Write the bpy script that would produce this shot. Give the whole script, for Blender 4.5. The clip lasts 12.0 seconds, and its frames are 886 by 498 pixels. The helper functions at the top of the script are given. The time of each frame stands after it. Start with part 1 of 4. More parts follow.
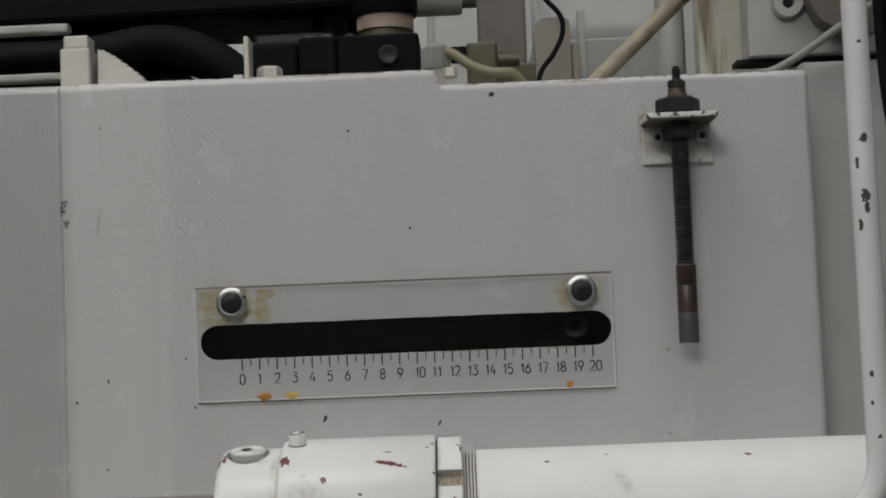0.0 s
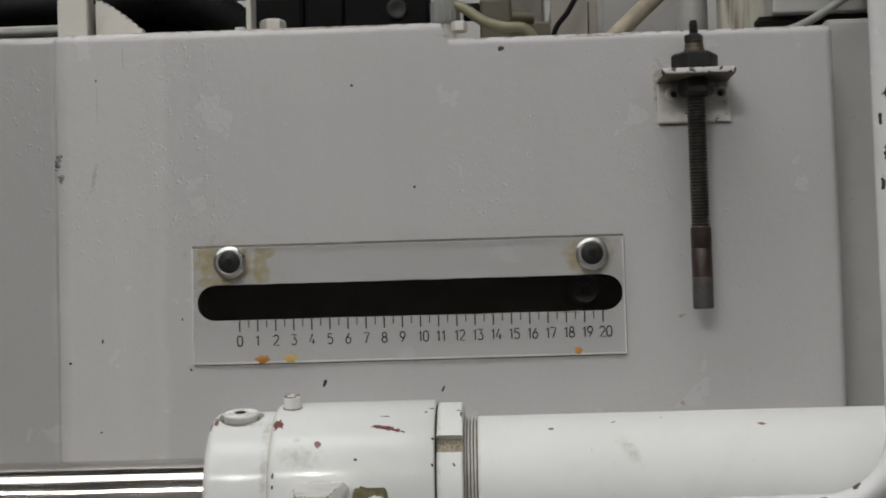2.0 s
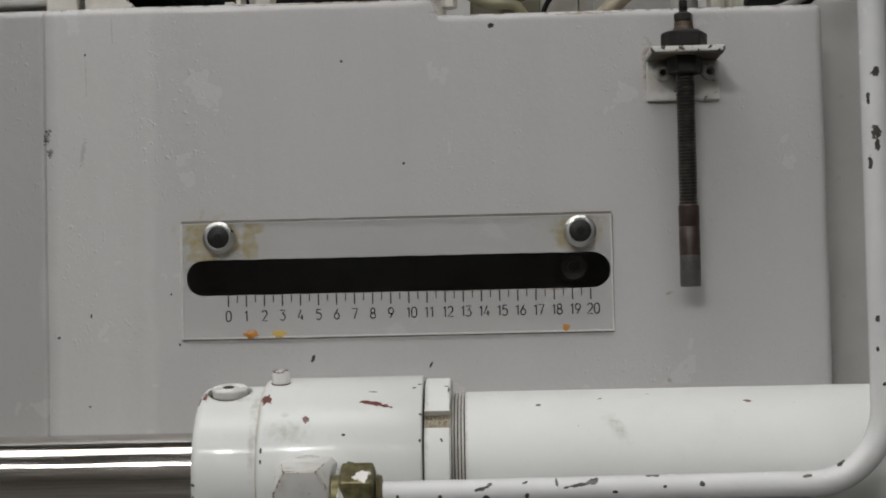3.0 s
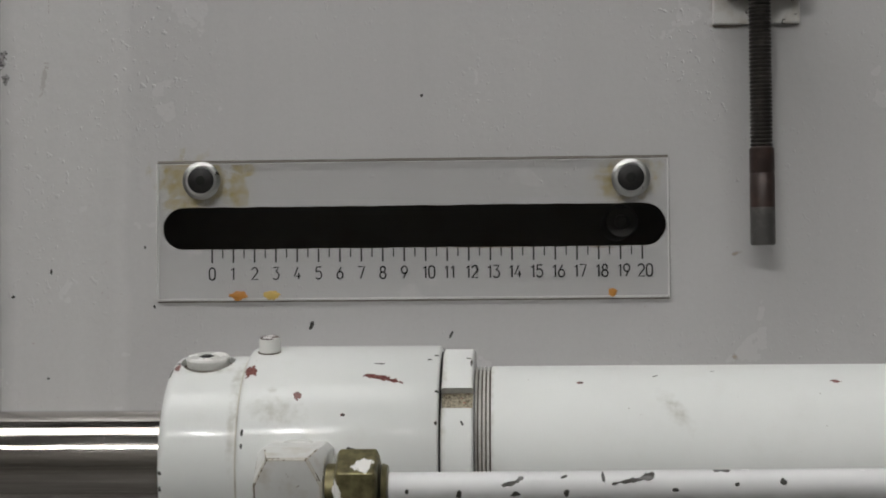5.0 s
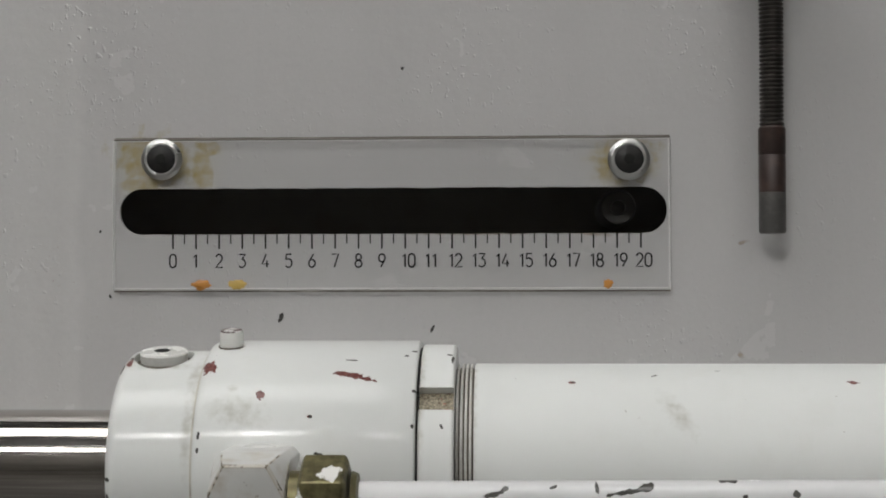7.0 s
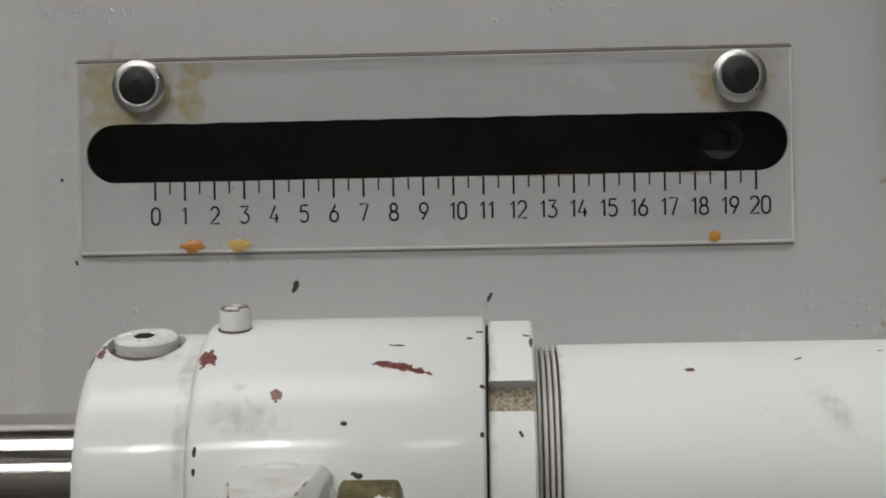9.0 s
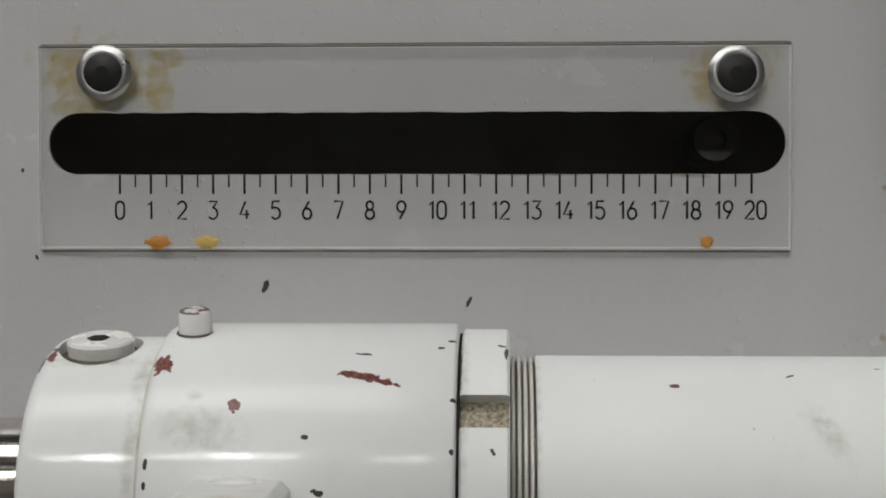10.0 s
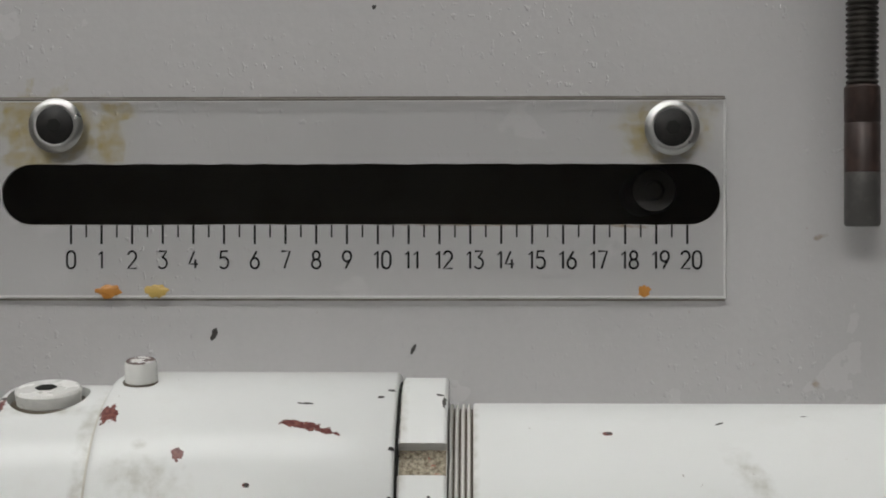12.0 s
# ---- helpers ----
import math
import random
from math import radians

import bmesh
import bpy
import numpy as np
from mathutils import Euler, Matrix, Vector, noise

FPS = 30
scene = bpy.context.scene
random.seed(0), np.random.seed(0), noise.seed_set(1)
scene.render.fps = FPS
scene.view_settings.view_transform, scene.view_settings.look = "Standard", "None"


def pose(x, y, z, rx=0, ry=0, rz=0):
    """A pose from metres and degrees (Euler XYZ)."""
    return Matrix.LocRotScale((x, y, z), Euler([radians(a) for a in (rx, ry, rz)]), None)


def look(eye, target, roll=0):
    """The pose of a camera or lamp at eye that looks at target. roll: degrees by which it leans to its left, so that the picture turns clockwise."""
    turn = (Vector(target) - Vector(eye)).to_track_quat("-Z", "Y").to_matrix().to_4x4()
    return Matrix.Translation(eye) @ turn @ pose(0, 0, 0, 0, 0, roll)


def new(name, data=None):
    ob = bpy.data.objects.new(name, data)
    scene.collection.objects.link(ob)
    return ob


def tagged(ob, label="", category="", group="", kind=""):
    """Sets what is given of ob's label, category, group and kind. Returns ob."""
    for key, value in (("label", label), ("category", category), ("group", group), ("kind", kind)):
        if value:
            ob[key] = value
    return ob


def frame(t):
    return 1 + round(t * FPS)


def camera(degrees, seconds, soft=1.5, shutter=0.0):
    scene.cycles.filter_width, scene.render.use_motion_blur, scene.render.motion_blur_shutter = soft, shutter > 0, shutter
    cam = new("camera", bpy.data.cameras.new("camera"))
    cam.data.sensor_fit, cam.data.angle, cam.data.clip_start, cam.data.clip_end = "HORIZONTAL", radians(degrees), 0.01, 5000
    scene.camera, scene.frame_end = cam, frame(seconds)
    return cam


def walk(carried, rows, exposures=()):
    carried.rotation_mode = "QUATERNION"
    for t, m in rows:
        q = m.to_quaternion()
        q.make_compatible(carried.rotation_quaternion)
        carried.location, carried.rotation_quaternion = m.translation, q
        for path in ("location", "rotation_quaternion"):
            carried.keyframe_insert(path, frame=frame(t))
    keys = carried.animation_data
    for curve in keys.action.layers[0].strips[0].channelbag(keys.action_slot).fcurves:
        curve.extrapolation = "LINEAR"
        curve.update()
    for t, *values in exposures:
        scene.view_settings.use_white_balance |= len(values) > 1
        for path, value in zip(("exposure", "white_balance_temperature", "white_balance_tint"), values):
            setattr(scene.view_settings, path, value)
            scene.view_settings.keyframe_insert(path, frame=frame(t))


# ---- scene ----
cam = camera(34.0, 12.0, soft=1.9)
PATH = [
    (0, (0.13, -0.832, 1.212), (0.099, 1.164, 1.339), -2.3),
    (0.5, (0.131, -0.824, 1.207), (0.098, 1.169, 1.378), -1.8),
    (1, (0.14, -0.812, 1.204), (0.076, 1.182, 1.343), -1.2),
    (1.5, (0.141, -0.803, 1.205), (0.077, 1.193, 1.32), -1.5),
    (2, (0.145, -0.801, 1.201), (0.066, 1.195, 1.305), -1.6),
    (2.5, (0.146, -0.801, 1.203), (0.093, 1.196, 1.29), -1.6),
    (3, (0.145, -0.803, 1.201), (0.081, 1.194, 1.272), -1.3),
    (3.2, (0.147, -0.803, 1.195), (0.062, 1.194, 1.276), -1.2),
    (4.8, (0.142, -0.693, 1.187), (0.043, 1.303, 1.254), -0.7),
    (5, (0.141, -0.676, 1.186), (0.043, 1.321, 1.244), -0.5),
    (5.5, (0.139, -0.641, 1.184), (0.054, 1.356, 1.231), 0.1),
    (6, (0.138, -0.641, 1.186), (0.062, 1.357, 1.205), -0.1),
    (6.5, (0.139, -0.643, 1.187), (0.06, 1.355, 1.227), -0.0),
    (6.7, (0.145, -0.639, 1.184), (0.052, 1.358, 1.237), -0.2),
    (8.3, (0.112, -0.509, 1.186), (0.116, 1.491, 1.161), -0.5),
    (8.5, (0.107, -0.503, 1.184), (0.127, 1.497, 1.145), -0.9),
    (9, (0.114, -0.487, 1.188), (0.04, 1.511, 1.164), -1.1),
    (9.5, (0.122, -0.473, 1.186), (0.034, 1.524, 1.14), -0.8),
    (10, (0.122, -0.463, 1.192), (0.04, 1.535, 1.151), 0.0),
    (10.5, (0.124, -0.461, 1.192), (0.057, 1.538, 1.183), 0.4),
    (11, (0.126, -0.463, 1.194), (0.062, 1.536, 1.197), 0.1),
    (11.5, (0.126, -0.461, 1.194), (0.052, 1.538, 1.201), -0.1),
    (12, (0.131, -0.474, 1.197), (0.089, 1.525, 1.203), 0.0),
]
EXPOSURES = [(0, -1.23), (1, -1.13), (2.5, -1.13), (3.2, -1.15), (5, -1.19), (5.5, -1.12), (6.7, -1.12), (8.5, -1.1), (9.5, -1.17), (10.5, -1.13), (11, -1.16), (12, -1.11)]
walk(cam, [(t, look(eye, target, roll)) for t, eye, target, roll in PATH], EXPOSURES)

# ---- light ----
world = bpy.data.worlds.new("hall_air")
scene.world = world
world.use_nodes = True
world.node_tree.nodes["Background"].inputs[0].default_value = (0.55, 0.6, 0.62, 1)
world.node_tree.nodes["Background"].inputs[1].default_value = 0.02

# ---- measures (metres) ----
ZB = 1.0                    # heights below are given over this level
AXY, AXZ = -0.059, ZB + 0.1156   # axis of the hydraulic cylinder
TOP = ZB + 0.3702           # top edge of the front cover
RIGHT = 0.332              # right edge of the front cover
BT = 0.3372                 # the deck of the base casting, which rises to the back
DECK = 0.162


def lift(y):
    return DECK * y


# ---- mesh helpers ----
def mesh_ob(name, bm, mat, smooth=None):
    me = bpy.data.meshes.new(name)
    bmesh.ops.recalc_face_normals(bm, faces=bm.faces)
    bm.to_mesh(me)
    bm.free()
    if mat:
        me.materials.append(mat)
    if smooth is not None:
        me.polygons.foreach_set("use_smooth", [True] * len(me.polygons))
        me.set_sharp_from_angle(angle=radians(smooth))
    return new(name, me)


def part(name, bm, mat, parent, label="", smooth=None):
    ob = mesh_ob(name, bm, mat, smooth)
    ob.parent = parent
    if label:
        tagged(ob, label)
    return ob


def thing(name, at, label, category, group="", kind=""):
    ob = new(name)
    ob.empty_display_size = 0.02
    ob.location = at
    return tagged(ob, label, category, group, kind)


def box(x0, y0, z0, x1, y1, z1, bevel=0.0, segs=2, bm=None):
    own = bmesh.new()
    bmesh.ops.create_cube(own, size=1)
    for v in own.verts:
        v.co = ((x0 + x1) / 2 + v.co.x * (x1 - x0), (y0 + y1) / 2 + v.co.y * (y1 - y0), (z0 + z1) / 2 + v.co.z * (z1 - z0))
    if bevel:
        bmesh.ops.bevel(own, geom=list(own.edges), offset=bevel, segments=segs, profile=0.5, affect="EDGES")
    return add_to(bm, own)


def add_to(bm, own):
    if bm is None:
        return own
    me = bpy.data.meshes.new("tmp")
    own.to_mesh(me)
    own.free()
    bm.from_mesh(me)
    bpy.data.meshes.remove(me)
    return bm


def lathe(profile, axis="x", n=64, at=(0, 0, 0), bm=None):
    """Turns a profile of (along, radius) round an axis through at; ends with radius 0 are closed."""
    own = bmesh.new()
    rings = []
    for a, r in profile:
        ring = []
        for k in range(n if r > 1e-7 else 1):
            w = 2 * math.pi * k / n
            c, s_ = r * math.cos(w), r * math.sin(w)
            co = {"x": (a, c, s_), "y": (c, a, s_), "z": (c, s_, a)}[axis]
            ring.append(own.verts.new(Vector(co) + Vector(at)))
        rings.append(ring)
    for p, q in zip(rings, rings[1:]):
        for k in range(n):
            a, b = p[k % len(p)], p[(k + 1) % len(p)]
            c, d = q[(k + 1) % len(q)], q[k % len(q)]
            some = []
            for v in (a, b, c, d):
                if v not in some:
                    some.append(v)
            if len(some) > 2:
                own.faces.new(some)
    return add_to(bm, own)


def ngon_prism(sides, r, a0, a1, axis="x", at=(0, 0, 0), turn=0.0, chamfer=0.0, bm=None):
    """A prism such as a nut, with turned-down corners at both ends; r is half the width across flats."""
    own = bmesh.new()
    rc = r / math.cos(math.pi / sides)
    rows = [(a0, r * 0.97), (a0 + chamfer, rc), (a1 - chamfer, rc), (a1, r * 0.97)] if chamfer else [(a0, rc), (a1, rc)]
    rings = []
    for a, rr in rows:
        ring = []
        for k in range(sides):
            w = 2 * math.pi * k / sides + radians(turn)
            c, s_ = rr * math.cos(w), rr * math.sin(w)
            co = {"x": (a, c, s_), "y": (c, a, s_), "z": (c, s_, a)}[axis]
            ring.append(own.verts.new(Vector(co) + Vector(at)))
        rings.append(ring)
    for p, q in zip(rings, rings[1:]):
        for k in range(sides):
            own.faces.new((p[k], p[(k + 1) % sides], q[(k + 1) % sides], q[k]))
    own.faces.new(rings[0]), own.faces.new(rings[-1])
    bmesh.ops.bevel(own, geom=list(own.edges), offset=min(r * 0.05, 0.0006), segments=2, profile=0.5, affect="EDGES")
    return add_to(bm, own)


def tube(points, r, n=20, bm=None, rr=None):
    """A round tube along points; rr gives a radius per point."""
    own = bmesh.new()
    pts = [Vector(p) for p in points]
    rings, ref = [], None
    for k, p in enumerate(pts):
        d = (pts[min(k + 1, len(pts) - 1)] - pts[max(k - 1, 0)]).normalized()
        if ref is None:
            ref = d.orthogonal().normalized()
        ref = (ref - d * ref.dot(d)).normalized()
        side = d.cross(ref)
        q = rr[k] if rr else r
        rings.append([own.verts.new(p + q * (math.cos(2 * math.pi * i / n) * ref + math.sin(2 * math.pi * i / n) * side)) for i in range(n)])
    for a, b in zip(rings, rings[1:]):
        for i in range(n):
            own.faces.new((a[i], a[(i + 1) % n], b[(i + 1) % n], b[i]))
    own.faces.new(rings[0]), own.faces.new(rings[-1])
    return add_to(bm, own)


def curve_points(ctrl, per=10):
    """Points of a smooth line through ctrl (Catmull-Rom)."""
    c = [Vector(p) for p in ctrl]
    c = [c[0] * 2 - c[1]] + c + [c[-1] * 2 - c[-2]]
    out = []
    for k in range(1, len(c) - 2):
        for i in range(per):
            t = i / per
            a, b, d, e = c[k - 1], c[k], c[k + 1], c[k + 2]
            out.append(0.5 * (2 * b + (d - a) * t + (2 * a - 5 * b + 4 * d - e) * t * t + (3 * b - a - 3 * d + e) * t ** 3))
    return out + [c[-2]]


def outline_prism(pts, y0, y1, bm=None, bevel=0.0):
    """A flat plate from an outline of (x, z), from y0 to y1."""
    own = bmesh.new()
    a = [own.verts.new((x, y0, z)) for x, z in pts]
    b = [own.verts.new((x, y1, z)) for x, z in pts]
    own.faces.new(a), own.faces.new(b)
    for k in range(len(pts)):
        own.faces.new((a[k], a[(k + 1) % len(pts)], b[(k + 1) % len(pts)], b[k]))
    if bevel:
        bmesh.ops.bevel(own, geom=list(own.edges), offset=bevel, segments=2, profile=0.5, affect="EDGES")
    return add_to(bm, own)


def cut(ob, bm, smooth=None):
    """Cuts the shape bm out of the mesh of ob."""
    bmesh.ops.recalc_face_normals(bm, faces=bm.faces)
    me = bpy.data.meshes.new("cutter")
    bm.to_mesh(me)
    bm.free()
    tool = new("cutter", me)
    tool.parent = ob.parent
    mod = ob.modifiers.new("cut", "BOOLEAN")
    mod.operation, mod.solver, mod.object = "DIFFERENCE", "EXACT", tool
    bpy.context.view_layer.update()
    made = bpy.data.meshes.new_from_object(ob.evaluated_get(bpy.context.evaluated_depsgraph_get()))
    ob.modifiers.clear()
    ob.data = made
    if smooth is not None:
        made.polygons.foreach_set("use_smooth", [True] * len(made.polygons))
        made.set_sharp_from_angle(angle=radians(smooth))
    bpy.data.objects.remove(tool)
    bpy.data.meshes.remove(me)


# ---- materials ----
class Nodes:
    """A short way to write node trees."""

    def __init__(self, name):
        self.mat = bpy.data.materials.new(name)
        self.mat.use_nodes = True
        self.tree = self.mat.node_tree
        self.bsdf = self.tree.nodes["Principled BSDF"]
        self.obj = self.add("ShaderNodeTexCoord").outputs["Object"]

    def add(self, kind, **values):
        node = self.tree.nodes.new(kind)
        for key, value in values.items():
            setattr(node, key, value)
        return node

    def link(self, a, b):
        if hasattr(a, "is_output"):
            self.tree.links.new(a, b)
        else:
            b.default_value = a

    def math(self, op, a, b=0.0, c=0.0, clamp=False):
        node = self.add("ShaderNodeMath", operation=op, use_clamp=clamp)
        for k, v in enumerate((a, b, c)):
            self.link(v, node.inputs[k])
        return node.outputs[0]

    def noise(self, scale, detail=4.0, rough=0.55, vec=None, stretch=None, distortion=0.0):
        node = self.add("ShaderNodeTexNoise")
        v = vec or self.obj
        if stretch:
            m = self.add("ShaderNodeMapping")
            self.link(v, m.inputs["Vector"])
            m.inputs["Scale"].default_value = stretch
            v = m.outputs[0]
        self.link(v, node.inputs["Vector"])
        node.inputs["Scale"].default_value, node.inputs["Detail"].default_value = scale, detail
        node.inputs["Roughness"].default_value, node.inputs["Distortion"].default_value = rough, distortion
        return node.outputs["Fac"]

    def ramp(self, fac, lo, hi, a=0.0, b=1.0):
        node = self.add("ShaderNodeMapRange")
        self.link(fac, node.inputs[0])
        for k, v in enumerate((lo, hi, a, b)):
            node.inputs[k + 1].default_value = v
        return node.outputs[0]

    def mix(self, fac, a, b):
        node = self.add("ShaderNodeMix", data_type="RGBA")
        self.link(fac, node.inputs[0])
        for v, k in ((a, 6), (b, 7)):
            self.link((*v, 1) if isinstance(v, tuple) else v, node.inputs[k])
        return node.outputs[2]

    def bump(self, height, strength=0.3, dist=0.001, after=None):
        node = self.add("ShaderNodeBump")
        self.link(height, node.inputs["Height"])
        node.inputs["Strength"].default_value, node.inputs["Distance"].default_value = strength, dist
        if after:
            self.link(after, node.inputs["Normal"])
        return node.outputs[0]

    def spots(self, vec, rows, ragged=0.35, grain=420.0, soft=0.08):
        """A mask of ragged patches: rows of u, v, half width, half height, turn in degrees."""
        warp = self.add("ShaderNodeTexNoise")
        self.link(vec, warp.inputs["Vector"])
        warp.inputs["Scale"].default_value, warp.inputs["Detail"].default_value = grain, 3.0
        total = None
        for u, v, a, b, turn in rows:
            m = self.add("ShaderNodeMapping", vector_type="TEXTURE")
            self.link(vec, m.inputs["Vector"])
            m.inputs["Location"].default_value = (u, v, 0)
            m.inputs["Rotation"].default_value = (0, 0, radians(turn))
            m.inputs["Scale"].default_value = (a, b, 1)
            d = self.add("ShaderNodeVectorMath", operation="LENGTH")
            self.link(m.outputs[0], d.inputs[0])
            e = self.math("ADD", d.outputs["Value"], self.math("MULTIPLY_ADD", warp.outputs["Fac"], ragged * 4, -ragged * 2))
            mask = self.ramp(e, 1.0 + soft, 1.0 - soft)
            total = mask if total is None else self.math("MAXIMUM", total, mask)
        return total

    def flat(self, u, v):
        """The coordinates u, v of a face as a vector."""
        node = self.add("ShaderNodeCombineXYZ")
        self.link(u, node.inputs[0]), self.link(v, node.inputs[1])
        return node.outputs[0]

    def split(self):
        node = self.add("ShaderNodeSeparateXYZ")
        self.link(self.obj, node.inputs[0])
        return node.outputs

    def done(self, colour, rough=0.5, metal=0.0, normal=None, **more):
        self.link((*colour, 1) if isinstance(colour, tuple) else colour, self.bsdf.inputs["Base Color"])
        self.link(rough, self.bsdf.inputs["Roughness"])
        self.link(metal, self.bsdf.inputs["Metallic"])
        if normal:
            self.link(normal, self.bsdf.inputs["Normal"])
        for key, value in more.items():
            self.link(value, self.bsdf.inputs[key.replace("_", " ")])
        return self.mat


def plain_paint(name, colour, rough=0.4, grime=(0.25, 0.21, 0.15), amount=0.25, bump=0.12, shine=0.5):
    n = Nodes(name)
    dirt = n.math("MULTIPLY", n.ramp(n.noise(45, 6), 0.5, 0.8), amount)
    tone = n.mix(n.ramp(n.noise(14, 3), 0.3, 0.7), tuple(c * 0.93 for c in colour), colour)
    return n.done(n.mix(dirt, tone, grime), n.ramp(n.noise(90, 3), 0.2, 0.8, rough - 0.06, rough + 0.12), 0.0, n.bump(n.noise(260, 3), bump, 0.0004), Specular_IOR_Level=shine)


def dark_metal(name, colour, rough=0.45, metal=0.6, wear=(0.2, 0.18, 0.16), shine=0.5):
    n = Nodes(name)
    c = n.mix(n.ramp(n.noise(160, 5), 0.5, 0.78), colour, wear)
    return n.done(c, n.ramp(n.noise(220, 3), 0.2, 0.8, rough - 0.1, rough + 0.15), metal, n.bump(n.noise(700, 3), 0.15, 0.0002), Specular_IOR_Level=shine)


def chipped_paint(name, colour, chip=(0.06, 0.05, 0.04), bare=0.63):
    n = Nodes(name)
    tone = n.mix(n.ramp(n.noise(60, 4), 0.3, 0.7), tuple(c * 0.9 for c in colour), colour)
    tone = n.mix(n.math("MULTIPLY", n.ramp(n.noise(130, 6), 0.5, 0.75), 0.35), tone, (0.3, 0.22, 0.12))
    gone = n.ramp(n.noise(210, 5, 0.6), bare, bare + 0.025)
    return n.done(n.mix(gone, tone, chip), 0.4, 0.0, n.bump(n.math("MULTIPLY", gone, -1.0), 0.5, 0.0003))


RED_PRIMER, BARE = (0.12, 0.036, 0.032), (0.05, 0.047, 0.042)


def cover_paint(name="cover_enamel", shade=0.91):
    """Off-white machine enamel, brushed on, with pits, chips, rust and oil marks of its own."""
    n = Nodes(name)
    x, y, z = n.split()
    uv = n.flat(x, n.math("SUBTRACT", z, ZB))
    tone = n.mix(n.ramp(n.noise(6, 3), 0.1, 0.9), tuple(c * shade for c in (0.54, 0.531, 0.53)), tuple(c * shade for c in (0.558, 0.549, 0.547)))
    # Fold shading put into the tone: paler between the folds, greyer left of them.
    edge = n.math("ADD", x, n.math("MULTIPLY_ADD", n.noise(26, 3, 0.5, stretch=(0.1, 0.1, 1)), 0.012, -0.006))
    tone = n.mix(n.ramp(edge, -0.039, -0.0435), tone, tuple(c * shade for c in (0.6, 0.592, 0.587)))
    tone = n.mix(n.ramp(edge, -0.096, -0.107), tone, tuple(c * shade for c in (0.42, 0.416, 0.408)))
    tone = n.mix(n.ramp(n.noise(420, 5, 0.7), 0.25, 0.75, 0.0, 0.16), tone, tuple(c * shade for c in (0.38, 0.37, 0.37)))
    # Soft upright shading on the sheet, put into its tone as random bands.
    shade_bands = n.noise(34, 4, 0.6, stretch=(1, 1, 0.04))
    tone = n.mix(n.ramp(shade_bands, 0.3, 0.8, 0.0, 0.3), tone, tuple(c * shade for c in (0.45, 0.44, 0.44)))
    tone = n.mix(n.math("MULTIPLY", n.ramp(n.noise(520, 2), 0.73, 0.78), 0.35), tone, (0.3, 0.17, 0.14))
    oil = n.spots(uv, [(-0.0093, 0.2387, 0.0165, 0.0105, -12), (0.0111, 0.2351, 0.0045, 0.0095, 8), (0.0144, 0.2437, 0.006, 0.003, 0), (-0.0151, 0.2282, 0.009, 0.003, 6),
                       (0.1933, 0.2373, 0.0125, 0.0095, 10)], 0.55, 170, 0.25)
    tone = n.mix(n.math("MULTIPLY", oil, n.ramp(n.noise(260, 4), 0.3, 0.7, 0.3, 0.9)), tone, (0.36, 0.29, 0.115))
    rust = n.spots(uv, [(0.2353, 0.3284, 0.0026, 0.013, 0), (0.2414, 0.3082, 0.007, 0.0012, 0), (0.2438, 0.2023, 0.0022, 0.0009, 20), (0.3332, 0.3554, 0.0012, 0.0022, 0),
                        (0.1219, 0.3620, 0.006, 0.0008, 0), (0.2030, 0.3589, 0.016, 0.0006, 0), (0.0477, 0.3689, 0.03, 0.0005, 0), (0.1813, 0.2059, 0.007, 0.0005, -3), (0.1282, 0.2062, 0.02, 0.0003, 0), (-0.0034, 0.2066, 0.0012, 0.0005, 0), (0.2425, 0.1544, 0.0014, 0.0012, 30)], 0.6, 300, 0.35)
    tone = n.mix(n.math("MULTIPLY", rust, n.ramp(n.noise(260, 4), 0.3, 0.7, 0.3, 0.8)), tone, (0.22, 0.14, 0.06))
    low = n.math("MULTIPLY", n.math("GREATER_THAN", x, 0.118), n.ramp(z, ZB + 0.3588, ZB + 0.3606))
    rim = n.math("MAXIMUM", low, n.ramp(z, ZB + 0.3682, ZB + 0.3699))
    tone = n.mix(n.math("MULTIPLY", rim, n.ramp(n.noise(170, 5, 0.65), 0.52, 0.58)), tone, (0.12, 0.075, 0.045))
    chip = n.spots(uv, [(0.0459, 0.1706, 0.0009, 0.0022, -20), (0.1112, 0.1655, 0.0006, 0.0017, -25), (0.1487, 0.3535, 0.0018, 0.0013, 10), 
                        (-0.0967, 0.1849, 0.0009, 0.0008, 0), (-0.0781, 0.1966, 0.0005, 0.0014, 0), (-0.0798, 0.3434, 0.0006, 0.0007, 0),
                        (-0.0327, 0.2078, 0.0005, 0.0007, 0), (0.0647, 0.3356, 0.0008, 0.0006, 0), (0.0984, 0.2777, 0.0007, 0.0007, 0), (-0.0283, 0.1797, 0.0005, 0.0009, 20),
                        (-0.0796, 0.1462, 0.0008, 0.0004, 10)], 0.4, 700)
    tone = n.mix(chip, tone, (0.045, 0.043, 0.04))
    streak = n.spots(uv, [(-0.0794, 0.3318, 0.00025, 0.012, 1), (-0.0642, 0.3569, 0.00035, 0.007, 2), (-0.0817, 0.2884, 0.0012, 0.007, -10)], 0.9, 900)
    tone = n.mix(n.math("MULTIPLY", streak, 0.28), tone, (0.2, 0.13, 0.1))
    scuff = n.spots(uv, [(-0.1020, 0.2977, 0.0017, 0.0045, -8), (-0.1005, 0.2885, 0.0014, 0.003, 8)], 0.9, 420)
    tone = n.mix(scuff, tone, n.mix(n.ramp(n.noise(700, 3), 0.4, 0.6), (0.09, 0.088, 0.085), (0.3, 0.295, 0.29)))
